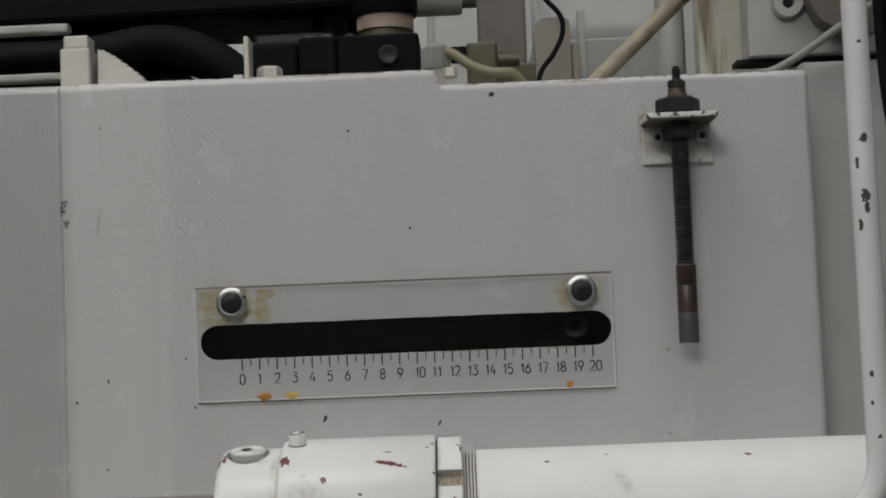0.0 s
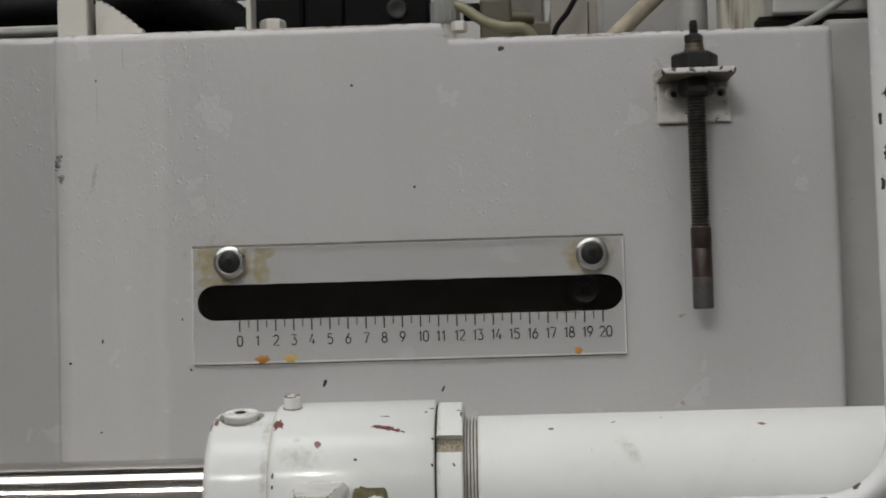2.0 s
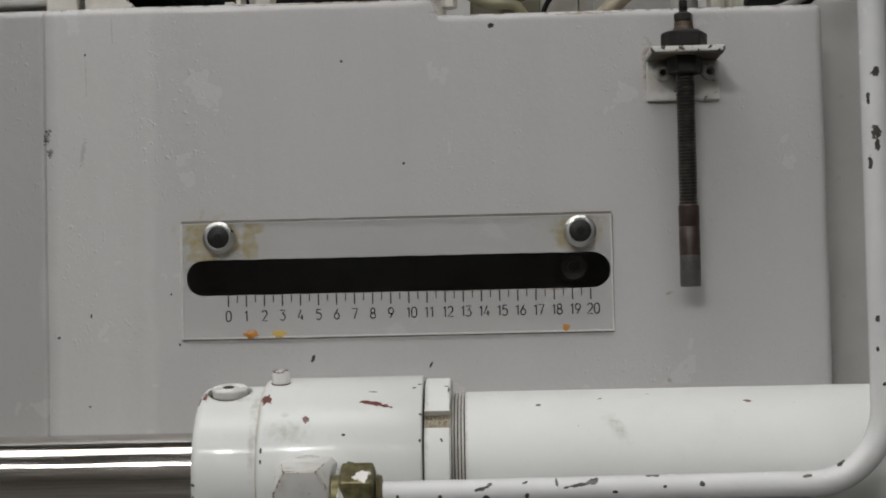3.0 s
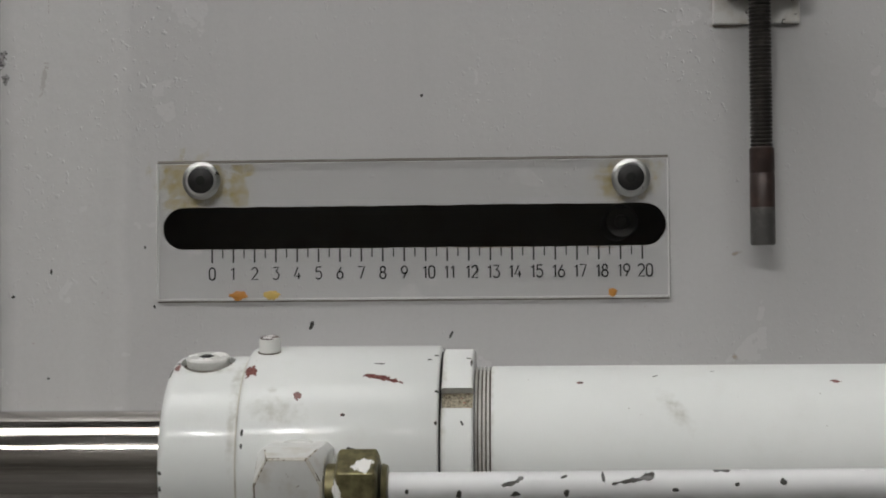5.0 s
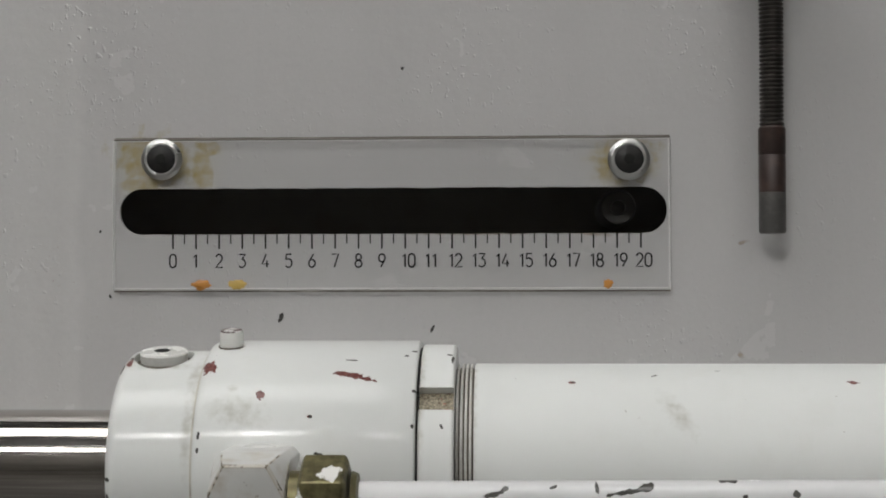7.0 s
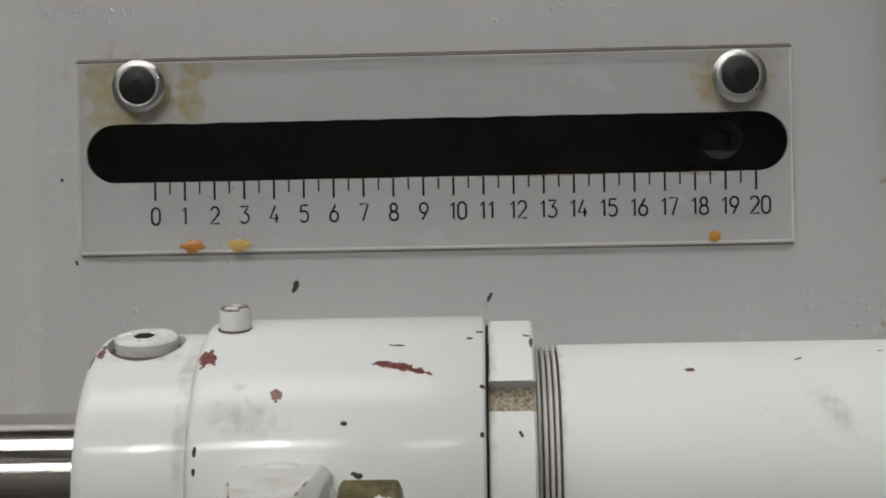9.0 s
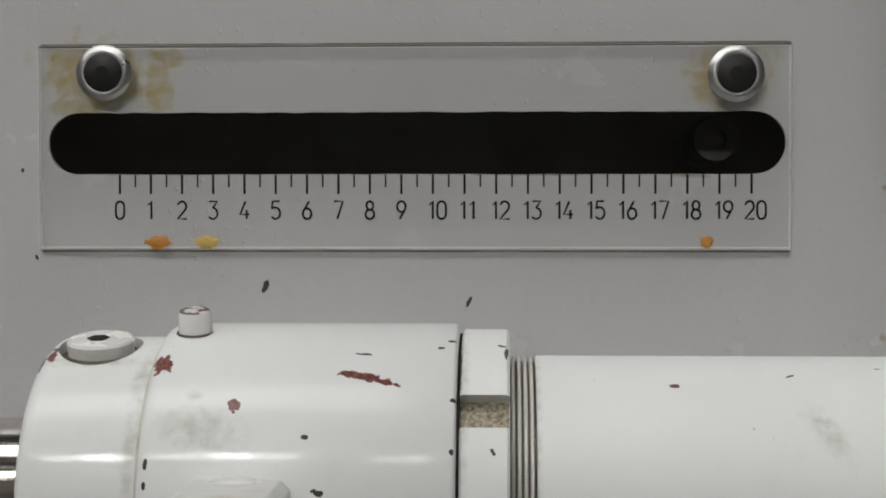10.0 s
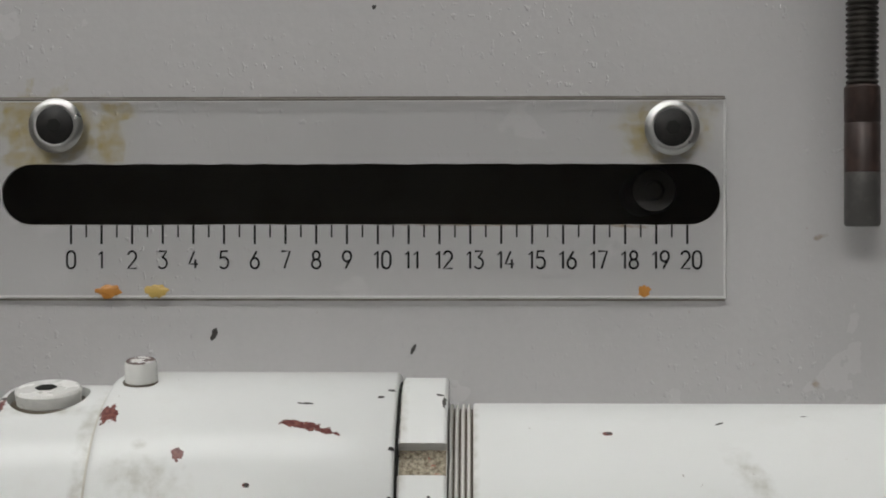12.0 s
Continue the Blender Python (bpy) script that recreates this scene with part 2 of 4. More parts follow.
    drips = n.math("MULTIPLY", n.ramp(n.noise(420, 2, 0.5, stretch=(1, 1, 0.75)), 0.62, 0.74), n.ramp(n.noise(17, 2), 0.42, 0.66))
    h = n.bump(n.noise(80, 3, 0.5), 0.26, 0.001)
    h = n.bump(n.noise(330, 3), 0.12, 0.0004, h)
    h = n.bump(drips, 0.6, 0.0005, h)
    h = n.bump(n.math("MULTIPLY", chip, -1.0), 0.6, 0.0003, h)
    return n.done(tone, n.ramp(n.noise(30, 4), 0.1, 0.9, 0.22, 0.3), 0.0, h)


def cylinder_paint(name, chips, dark, oil=(), tint=(0.7, 0.71, 0.695), rough=0.45, coat=0.0, shine=0.25):
    """Thick white gloss enamel on a turned part; chips, dark and oil are placed by length and girth."""
    n = Nodes(name)
    x, y, z = n.split()
    girth = n.math("MULTIPLY", n.math("ARCTAN2", n.math("MULTIPLY", y, -1.0), z), 0.045)
    uv = n.flat(x, girth)
    tone = n.mix(n.ramp(n.noise(20, 4), 0.3, 0.7), tuple(c * 0.95 for c in tint), tint)
    tone = n.mix(n.math("MULTIPLY", n.ramp(n.noise(38, 7, 0.7), 0.55, 0.85), 0.2), tone, (0.45, 0.43, 0.36))
    if oil:
        tone = n.mix(n.math("MULTIPLY", n.spots(uv, oil, 0.5, 260, 0.6), n.ramp(n.noise(300, 4), 0.3, 0.7, 0.05, 0.5)), tone, (0.28, 0.26, 0.2))
    if chips:
        red = n.spots(uv, chips, 0.62, 420)
        tone = n.mix(red, tone, n.mix(n.ramp(n.noise(900, 2), 0.4, 0.65), RED_PRIMER, (0.2, 0.08, 0.066)))
    if dark:
        tone = n.mix(n.spots(uv, dark, 0.55, 600), tone, BARE)
    specks = n.ramp(n.noise(400, 2), 0.765, 0.78)
    tone = n.mix(n.math("MULTIPLY", specks, 0.5), tone, (0.2, 0.15, 0.12))
    h = n.bump(n.noise(40, 3), 0.1, 0.001)
    h = n.bump(n.noise(420, 2), 0.05, 0.0003, h)
    return n.done(tone, n.ramp(n.noise(60, 4), 0.25, 0.75, rough - 0.05, rough + 0.08), 0.0, h, Coat_Weight=coat, Coat_Roughness=0.09, Specular_IOR_Level=shine)


def pipe_paint():
    n = Nodes("pipe_enamel")
    x, y, z = n.split()
    uv = n.flat(x, n.math("ADD", z, 0.0208))
    tone = n.mix(n.ramp(n.noise(30, 4), 0.3, 0.7), (0.62, 0.62, 0.62), (0.69, 0.69, 0.69))
    flaked = n.spots(uv, [(0.1385, 0.1345, 0.00360, 0.00077, 12), (0.1425, 0.1362, 0.00128, 0.00070, 20), (0.1195, 0.1305, 0.00104, 0.00147, 0), (0.184, 0.1352, 0.00680, 0.00077, 8),
                          (0.1735, 0.1365, 0.00064, 0.00168, 10), (0.1905, 0.1365, 0.00256, 0.00133, 15), (0.2184, 0.1385, 0.00352, 0.00063, 0), (0.2235, 0.1335, 0.00088, 0.00070, 0),
                          (0.2405, 0.1345, 0.00144, 0.00119, 0), (0.2, 0.1318, 0.00128, 0.00077, 0), (0.159, 0.1368, 0.00144, 0.00042, 20), (0.1405, 0.1305, 0.00176, 0.00091, 10),
                          (0.1595, 0.1308, 0.00112, 0.00133, 0), (0.1, 0.1318, 0.00056, 0.00098, 0)], 0.55, 420)
    more = n.spots(n.flat(n.math("SUBTRACT", n.math("SUBTRACT", x, 0.0007), n.math("MULTIPLY", n.math("MAXIMUM", n.math("SUBTRACT", z, 0.1484), 0.0), 0.0298)), n.math("ADD", z, 0.0177)), [(0.3215, 0.321, 0.0021, 0.0021, 10), (0.3185, 0.3085, 0.0007, 0.0028, 0), (0.322, 0.2925, 0.0019, 0.0032, 8), (0.3225, 0.2865, 0.0013, 0.0028, -5),
                        (0.3195, 0.2785, 0.0008, 0.0032, 3), (0.3205, 0.3685, 0.0012, 0.001, 0), (0.3225, 0.2055, 0.0009, 0.0017, 0), (0.3225, 0.1915, 0.0006, 0.0013, 0),
                        (0.3255, 0.1755, 0.0009, 0.001, 0), (0.314, 0.151, 0.0008, 0.0042, -25), (0.3055, 0.1395, 0.0022, 0.0011, 38), (0.2895, 0.1335, 0.0026, 0.0006, 5)], 0.5, 520)
    chip = n.math("MAXIMUM", flaked, more)
    tone = n.mix(chip, tone, n.mix(n.noise(700, 2), (0.03, 0.03, 0.028), (0.09, 0.085, 0.075)))
    h = n.bump(n.math("MULTIPLY", chip, -1.0), 0.7, 0.0004)
    return n.done(tone, n.ramp(n.noise(80, 3), 0.2, 0.8, 0.16, 0.3), 0.0, h)


def chrome():
    n = Nodes("hard_chrome")
    lines = n.noise(30, 5, 0.6, stretch=(0.6, 40, 40))
    return n.done(n.mix(n.ramp(lines, 0.35, 0.65), (0.42, 0.39, 0.36), (0.62, 0.59, 0.56)), n.ramp(lines, 0.3, 0.7, 0.05, 0.2), 1.0, n.bump(lines, 0.06, 0.0002))


def brass():
    n = Nodes("worn_zinc_nut")
    x, y, z = n.split()
    uv = n.flat(x, z)
    c = n.mix(n.ramp(n.noise(220, 5), 0.35, 0.7), (0.2, 0.175, 0.085), (0.07, 0.062, 0.03))
    white = n.spots(uv, [(0.0838, 0.1215, 0.0036, 0.0019, 8), (0.0742, 0.1115, 0.0018, 0.005, 10)], 0.5, 300)
    c = n.mix(white, c, (0.78, 0.77, 0.74))
    return n.done(c, n.ramp(n.noise(150, 4), 0.3, 0.7, 0.32, 0.5), n.math("SUBTRACT", 0.6, n.math("MULTIPLY", white, 0.6)), n.bump(n.noise(500, 3), 0.2, 0.0002))


def acrylic():
    """A clear sheet: light goes straight through, and its face mirrors a little."""
    n = Nodes("clear_acrylic")
    tree, out = n.tree, n.tree.nodes["Material Output"]
    clear, shine, mixed, facing = n.add("ShaderNodeBsdfTransparent"), n.add("ShaderNodeBsdfGlossy"), n.add("ShaderNodeMixShader"), n.add("ShaderNodeFresnel")
    clear.inputs[0].default_value = (0.97, 0.975, 0.97, 1)
    shine.inputs["Roughness"].default_value = 0.05
    facing.inputs["IOR"].default_value = 1.45
    n.link(n.bump(n.noise(25, 2), 0.02, 0.0005), shine.inputs["Normal"])
    tree.links.new(facing.outputs[0], mixed.inputs[0])
    tree.links.new(clear.outputs[0], mixed.inputs[1])
    tree.links.new(shine.outputs[0], mixed.inputs[2])
    tree.links.new(mixed.outputs[0], out.inputs["Surface"])
    return n.mat


def clear_back():
    n = Nodes("clear_acrylic_back")
    clear = n.add("ShaderNodeBsdfTransparent")
    n.tree.links.new(clear.outputs[0], n.tree.nodes["Material Output"].inputs["Surface"])
    return n.mat


def run_stained():
    n = Nodes("run_stained_paint")
    tone = n.mix(n.ramp(n.noise(40, 4), 0.3, 0.7), (0.46, 0.445, 0.38), (0.52, 0.505, 0.44))
    runs = n.ramp(n.noise(60, 4, 0.6, stretch=(1, 1, 0.07)), 0.58, 0.66)
    return n.done(n.mix(n.math("MULTIPLY", runs, 0.8), tone, (0.15, 0.11, 0.055)), 0.4, 0.0, n.bump(runs, 0.4, 0.0008))


def slot_grit():
    n = Nodes("packed_grit")
    c = n.mix(n.ramp(n.noise(900, 4, 0.7), 0.35, 0.65), (0.1, 0.075, 0.045), (0.45, 0.4, 0.3))
    c = n.mix(n.ramp(n.noise(330, 3), 0.62, 0.68), c, (0.3, 0.07, 0.05))
    return n.done(c, 0.7, 0.0, n.bump(n.noise(800, 4), 0.8, 0.0006))


def glowing(name, colour, strength):
    n = Nodes(name)
    return n.done(colour, 0.6, 0.0, None, Emission_Color=(*colour, 1), Emission_Strength=strength)


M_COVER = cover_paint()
M_CAP = cylinder_paint("cap_enamel", [(-0.002, 0.0105, 0.0012, 0.003, 0)], [(-0.0045, 0.0125, 0.0008, 0.0045, 0), (-0.0015, 0.006, 0.003, 0.001, 10), (-0.004, 0.064, 0.0008, 0.001, 0), (-0.004, 0.071, 0.0008, 0.001, 0)],
                       [(0.0262, 0.03, 0.0018, 0.02, 0), (0.0252, 0.019, 0.0024, 0.009, 5), (0.0245, 0.045, 0.0016, 0.012, 0), (0.0095, 0.0135, 0.0115, 0.0022, 0), (-0.002, 0.008, 0.003, 0.003, 0)], rough=0.4, coat=0.45, shine=0.12)
M_BODY = cylinder_paint("gland_enamel", [(0.0305, 0.0195, 0.0024, 0.0033, 0), (0.0512, 0.0328, 0.0017, 0.0016, 25), (0.0835, 0.0238, 0.0062, 0.0013, 13), (0.0888, 0.0254, 0.0042, 0.0008, 15),
                                         (0.0697, 0.0412, 0.0009, 0.0008, 0)],
                        [(0.0298, 0.0478, 0.0006, 0.0013, 0), (0.0298, 0.053, 0.0006, 0.001, 0), (0.0735, 0.0545, 0.0015, 0.0008, 10), (0.0835, 0.0155, 0.0029, 0.0005, 4), (0.0699, 0.0412, 0.0006, 0.0006, 0), (0.1035, 0.0125, 0.0008, 0.0006, 0), (0.1062, 0.009, 0.0012, 0.0006, 0),
                         (0.107, 0.031, 0.0011, 0.0006, 0), (0.1068, 0.0445, 0.0006, 0.0009, 0)],
                        [(0.043, 0.0395, 0.0085, 0.0045, 15), (0.0405, 0.03, 0.0015, 0.0012, 0)], rough=0.4, coat=0.4, shine=0.12)
M_COLLAR = cylinder_paint("collar_enamel", [], [(0.1207, 0.012, 0.0006, 0.0024, 0), (0.1195, 0.0085, 0.0012, 0.0005, 20), (0.1172, 0.044, 0.0005, 0.0010, -20), (0.1085, 0.02, 0.0005, 0.01, 0)], [(0.1095, 0.03, 0.0012, 0.03, 0)])
M_BARREL = cylinder_paint("barrel_enamel", [(0.1648, 0.0171, 0.0017, 0.0008, 10), (0.2685, 0.0170, 0.0022, 0.001, 5)], [(0.1655, 0.0168, 0.0011, 0.0005, 20), (0.1958, 0.0117, 0.0011, 0.0005, -35), (0.22, 0.0065, 0.0012, 0.0003, 0)],
                          [(0.2025, 0.0345, 0.003, 0.009, -25), (0.128, 0.03, 0.0015, 0.04, 0)])
M_RIDGE = plain_paint("worn_ridge_paint", (0.7, 0.69, 0.65), 0.3, (0.12, 0.1, 0.06), 0.8, 0.3)
# Grease of threads and seals; also the shade colour under the shelf.
M_GRIMESHADE = plain_paint("grease_and_shade", (0.07, 0.055, 0.035), 0.5, (0.2, 0.17, 0.11), 0.7, 0.5)
M_EDGESHADE = plain_paint("edge_shade", (0.13, 0.115, 0.095), 0.7, (0.42, 0.4, 0.37), 0.9)
M_EDGE = plain_paint("sawn_acrylic", (0.66, 0.66, 0.65), 0.3, (0.3, 0.27, 0.2), 0.3)
# Top edge coloured dark for the shade line over the pane.
M_EDGETOP = plain_paint("shaded_acrylic_edge", (0.14, 0.125, 0.105), 0.5, (0.05, 0.04, 0.03), 0.6)
M_GLOSS = plain_paint("white_gloss", (0.72, 0.73, 0.72), 0.12, (0.5, 0.48, 0.42), 0.15, 0.03)
M_STAINED = run_stained()
M_PLATE = plain_paint("oiled_plate", (0.27, 0.25, 0.22), 0.4, (0.12, 0.09, 0.06), 0.6)
M_PLUG = plain_paint("plug_enamel", (0.74, 0.74, 0.71), 0.25, (0.2, 0.18, 0.1), 0.4)
M_PIPE = pipe_paint()
M_CHROME = chrome()
M_BRASS = brass()
M_ACRYLIC = acrylic()
M_ACRYLIC_BACK = clear_back()
M_INK = plain_paint("black_ink", (0.008, 0.008, 0.008), 0.6, (0.015, 0.015, 0.015), 0.2, 0.05, 0.08)
M_BLACKOX = dark_metal("black_oxide", (0.013, 0.0125, 0.012), 0.48, 0.0, (0.03, 0.028, 0.026), 0.3)
M_ROD = dark_metal("oiled_steel", (0.045, 0.041, 0.037), 0.4, 0.6, (0.11, 0.1, 0.09))
M_RODEND = dark_metal("browned_steel", (0.035, 0.023, 0.02), 0.4, 0.25, (0.075, 0.045, 0.038))
M_RODTIP = dark_metal("grey_steel", (0.13, 0.125, 0.12), 0.45, 0.7, (0.2, 0.19, 0.18))
M_ALU = dark_metal("turned_aluminium", (0.46, 0.46, 0.45), 0.33, 1.0, (0.45, 0.45, 0.44))
M_CHAIN = dark_metal("rusty_chain", (0.035, 0.028, 0.02), 0.5, 0.4, (0.12, 0.08, 0.05))
M_GRIT = slot_grit()
M_JOINT = plain_paint("joint_grime", (0.5, 0.48, 0.42), 0.5, (0.1, 0.08, 0.04), 0.95, 0.4)
M_GLUE = plain_paint("amber_glue", (0.5, 0.22, 0.04), 0.3, (0.3, 0.1, 0.02), 0.6)
M_GLUE2 = plain_paint("yellow_glue", (0.52, 0.36, 0.1), 0.3, (0.6, 0.5, 0.3), 0.6)
M_BLACK = plain_paint("black_plastic", (0.004, 0.004, 0.0042), 0.55, (0.012, 0.011, 0.009), 0.4, 0.12, 0.07)
M_RUBBER = plain_paint("black_rubber", (0.004, 0.004, 0.0045), 0.65, (0.009, 0.0085, 0.008), 0.5, 0.3, 0.12)
M_IVORY = plain_paint("ivory_paint", (0.56, 0.54, 0.49), 0.4, (0.2, 0.16, 0.1), 0.5)
M_ELBOW = chipped_paint("elbow_enamel_worn", (0.62, 0.62, 0.6), (0.16, 0.13, 0.08), 0.71)
M_WORNEDGE = chipped_paint("worn_edge_paint", (0.52, 0.49, 0.42), (0.12, 0.095, 0.06), 0.52)
M_SHELF = chipped_paint("shelf_paint", (0.7, 0.69, 0.67), (0.05, 0.045, 0.04), 0.58)
M_RUSTY = dark_metal("rusty_steel", (0.1, 0.075, 0.055), 0.5, 0.4, (0.2, 0.16, 0.12))
M_SCREWTOP = chipped_paint("knocked_paint", (0.74, 0.73, 0.71), (0.07, 0.035, 0.03), 0.47)
M_BRACKET = chipped_paint("bracket_paint", (0.62, 0.61, 0.59))
M_GREY = plain_paint("grey_enamel", (0.38, 0.375, 0.36), 0.35, (0.2, 0.17, 0.12), 0.45)
M_SIDE = plain_paint("side_enamel", (0.47, 0.46, 0.45), 0.3, (0.36, 0.34, 0.3), 0.4, 0.3)
M_LIGHTGREY = plain_paint("light_enamel", (0.5, 0.5, 0.49), 0.3, (0.4, 0.37, 0.3), 0.25)
M_BROWN = plain_paint("brown_grey_paint", (0.15, 0.135, 0.115), 0.5, (0.06, 0.045, 0.035), 0.6)
M_OLIVE = plain_paint("olive_brass", (0.085, 0.075, 0.042), 0.4, (0.08, 0.07, 0.04), 0.5)
M_JBOX = plain_paint("dull_black_box", (0.035, 0.034, 0.031), 0.5, (0.07, 0.06, 0.05), 0.5)
M_COPPER = plain_paint("copper_band", (0.3, 0.23, 0.19), 0.45, (0.16, 0.11, 0.09), 0.5)
M_BEIGE = plain_paint("beige_sheath", (0.34, 0.295, 0.215), 0.5, (0.07, 0.05, 0.03), 1.0, 0.5)
M_SHEATH = plain_paint("olive_sheath", (0.2, 0.185, 0.11), 0.4, (0.08, 0.065, 0.035), 0.7, 0.2)
M_CABLE = plain_paint("grey_cable", (0.25, 0.25, 0.24), 0.4, (0.2, 0.18, 0.12), 0.3)
M_CASTING = plain_paint("oily_casting", (0.17, 0.165, 0.135), 0.6, (0.11, 0.09, 0.05), 0.5, 0.2, 0.3)
# Near black for joints, sockets and gaps; the last two stand for shade.
M_INSIDE = plain_paint("dark_recess", (0.012, 0.012, 0.011), 0.7, (0.03, 0.025, 0.016), 0.5, 0.12, 0.2)
M_FLOOR = plain_paint("floor_coating", (0.06, 0.056, 0.05), 0.45, (0.06, 0.055, 0.05), 0.5)
M_HALL = plain_paint("hall_wall", (0.13, 0.125, 0.115), 0.8, (0.08, 0.07, 0.06), 0.4)
M_CEIL = plain_paint("hall_ceiling", (0.14, 0.135, 0.13), 0.8, (0.15, 0.14, 0.13), 0.3)
M_LAMP = glowing("lamp_tube", (1.0, 0.99, 0.972), 34.0)
M_LAMP_BRIGHT = glowing("bright_lamp_tube", (1.0, 0.99, 0.972), 130.0)
M_LAMP_WIDE = glowing("lamp_panel", (1.0, 0.99, 0.972), 11.0)


# ---- the hall ----
def hall():
    for name, b in (("floor", (-3.5, -4.5, -0.1, 4.0, 3.0, 0.0)), ("ceiling", (-3.5, -4.5, 3.6, 4.0, 3.0, 3.7)), ("wall_south", (-3.5, -4.6, 0, 4.0, -4.5, 3.6)),
                    ("wall_north", (-3.5, 3.0, 0, 4.0, 3.1, 3.6)), ("wall_west", (-3.6, -4.6, 0, -3.5, 3.1, 3.6)), ("wall_east", (4.0, -4.6, 0, 4.1, 3.1, 3.6))):
        mat = {"floor": M_FLOOR, "ceiling": M_CEIL}.get(name, M_HALL)
        tagged(mesh_ob(name, box(*b), mat), "plain grey hall " + name.split("_")[0], name.split("_")[0], kind="structure")


def ceiling_lamp(y, x0, x1, z, width, glow):
    lamp = thing("ceiling_lamp", ((x0 + x1) / 2, y, z), "long white strip lamp under the hall ceiling", "lamp", "strip lamps")
    h = (x1 - x0) / 2
    part("housing", box(-h, -width / 2 - 0.03, 0.02, h, width / 2 + 0.03, 3.6 - z, 0.005), M_LIGHTGREY, lamp)
    part("diffuser", box(-h, -width / 2, -0.02, h, width / 2, 0.018, 0.01), glow, lamp)


hall()
ceiling_lamp(-3.4, -1.9, 0.3, 3.25, 0.5, M_LAMP)
ceiling_lamp(-3.4, 1.5, 2.3, 3.25, 0.5, M_LAMP)
ceiling_lamp(-2.6, -0.75, -0.3, 2.75, 0.3, M_LAMP_BRIGHT)
ceiling_lamp(-0.7, -2.8, 0.9, 3.25, 0.74, M_LAMP_WIDE)


# ---- the machine ----
BEND_X = np.linspace(-0.64, 0.03, 671)
BEND_SLOPE = np.interp(BEND_X, [-0.3, -0.29, -0.1085, -0.0985, -0.051, -0.041, 0.02], [0.0, 0.05, 0.05, -0.055, -0.055, 0.034, 0.0])
BEND_Y = -np.cumsum(BEND_SLOPE[::-1])[::-1] * 0.001


def cover_y(x):
    """How far the shallow folds of the front cover stand back at x."""
    if x < 0.03:
        return float(np.interp(x, BEND_X, BEND_Y))
    return -0.0005 * math.exp(-((x - 0.225) / 0.018) ** 2)


def top_of(x):
    return TOP - 0.0093 * max(0.0, min(1.0, (x - 0.1155) / 0.004))


ROWS = (0.5, 0.8, 1.0, 1.1, 1.2, 1.27, 1.3, 1.32, 1.34, 1.348)


def front_cover():
    cover = thing("front_cover", (0, 0, 0), "off-white painted sheet metal cover with chipped enamel", "machine cover")
    r = 0.0042
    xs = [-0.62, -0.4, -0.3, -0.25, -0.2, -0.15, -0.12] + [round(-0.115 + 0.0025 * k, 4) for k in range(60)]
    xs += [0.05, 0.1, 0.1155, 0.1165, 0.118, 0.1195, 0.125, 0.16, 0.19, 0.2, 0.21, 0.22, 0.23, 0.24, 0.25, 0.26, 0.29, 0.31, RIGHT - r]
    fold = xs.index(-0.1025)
    sheets = (("side_sheet", xs[:fold + 1], M_COVER, "side of the sheet, toned greyer past the fold"), ("front_sheet", xs[fold:], M_COVER, "slotted off-white sheet"))
    for name, xs, mat, label in sheets:
        bm = bmesh.new()
        rows = []
        for x in xs:
            col = [(x, cover_y(x), z) for z in ROWS + (top_of(x) - r - 0.0012,)]
            t = top_of(x)
            col += [(x, cover_y(x) + r - r * math.cos(a), t - r + r * math.sin(a)) for a in (0.0, 0.4, 0.8, 1.2, 1.571)]
            col.append((x, 0.059, t))
            rows.append([bm.verts.new(c) for c in col])
        if name == "front_sheet":
            for k, a in enumerate((0.4, 0.8, 1.2, 1.571, None)):
                col = []
                for z in ROWS + (top_of(RIGHT) - r - 0.0012,):
                    x, y = (RIGHT - r + r * math.sin(a), r - r * math.cos(a)) if a else (RIGHT, 0.059)
                    col.append((x, y, z))
                t = top_of(RIGHT)
                for c in (0.0, 0.4, 0.8, 1.2, 1.571):
                    if a:
                        col.append((RIGHT - r + r * math.sin(a) * math.cos(c), r - r * math.cos(a) * math.cos(c), t - r + r * math.sin(c)))
                    else:
                        col.append((RIGHT - r + r * math.cos(c), 0.059, t - r + r * math.sin(c)))
                col.append((RIGHT - r, 0.059, t))
                rows.append([bm.verts.new(c) for c in col])
        for a, c in zip(rows, rows[1:]):
            for i in range(len(a) - 1):
                bm.faces.new((a[i], c[i], c[i + 1], a[i + 1]))
        bmesh.ops.remove_doubles(bm, verts=bm.verts, dist=0.00005)
        bmesh.ops.recalc_face_normals(bm, faces=bm.faces)
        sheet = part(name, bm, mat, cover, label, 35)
        if name == "front_sheet":
            slot = bmesh.new()
            pts = [(0.2017 + 0.0099 * math.cos(a), 0.2163 + 0.0099 * math.sin(a)) for a in np.linspace(-math.pi / 2, math.pi / 2, 17)]
            pts += [(x, 0.2262 + random.uniform(-0.00018, 0.00022)) for x in np.linspace(0.198, -0.011, 60)]
            pts += [(-0.0144 + 0.0099 * math.cos(a), 0.2163 + 0.0099 * math.sin(a)) for a in np.linspace(math.pi / 2, 3 * math.pi / 2, 17)]
            pts += [(x, 0.2064 + random.uniform(-0.0001, 0.0001)) for x in np.linspace(-0.011, 0.198, 60)]
            mod = sheet.modifiers.new("thickness", "SOLIDIFY")
            mod.thickness, mod.offset = 0.0015, -1.0
            bpy.context.view_layer.update()
            sheet.data = bpy.data.meshes.new_from_object(sheet.evaluated_get(bpy.context.evaluated_depsgraph_get()))
            sheet.modifiers.clear()
            outline_prism([(x, z + ZB) for x, z in pts], -0.01, 0.02, slot)
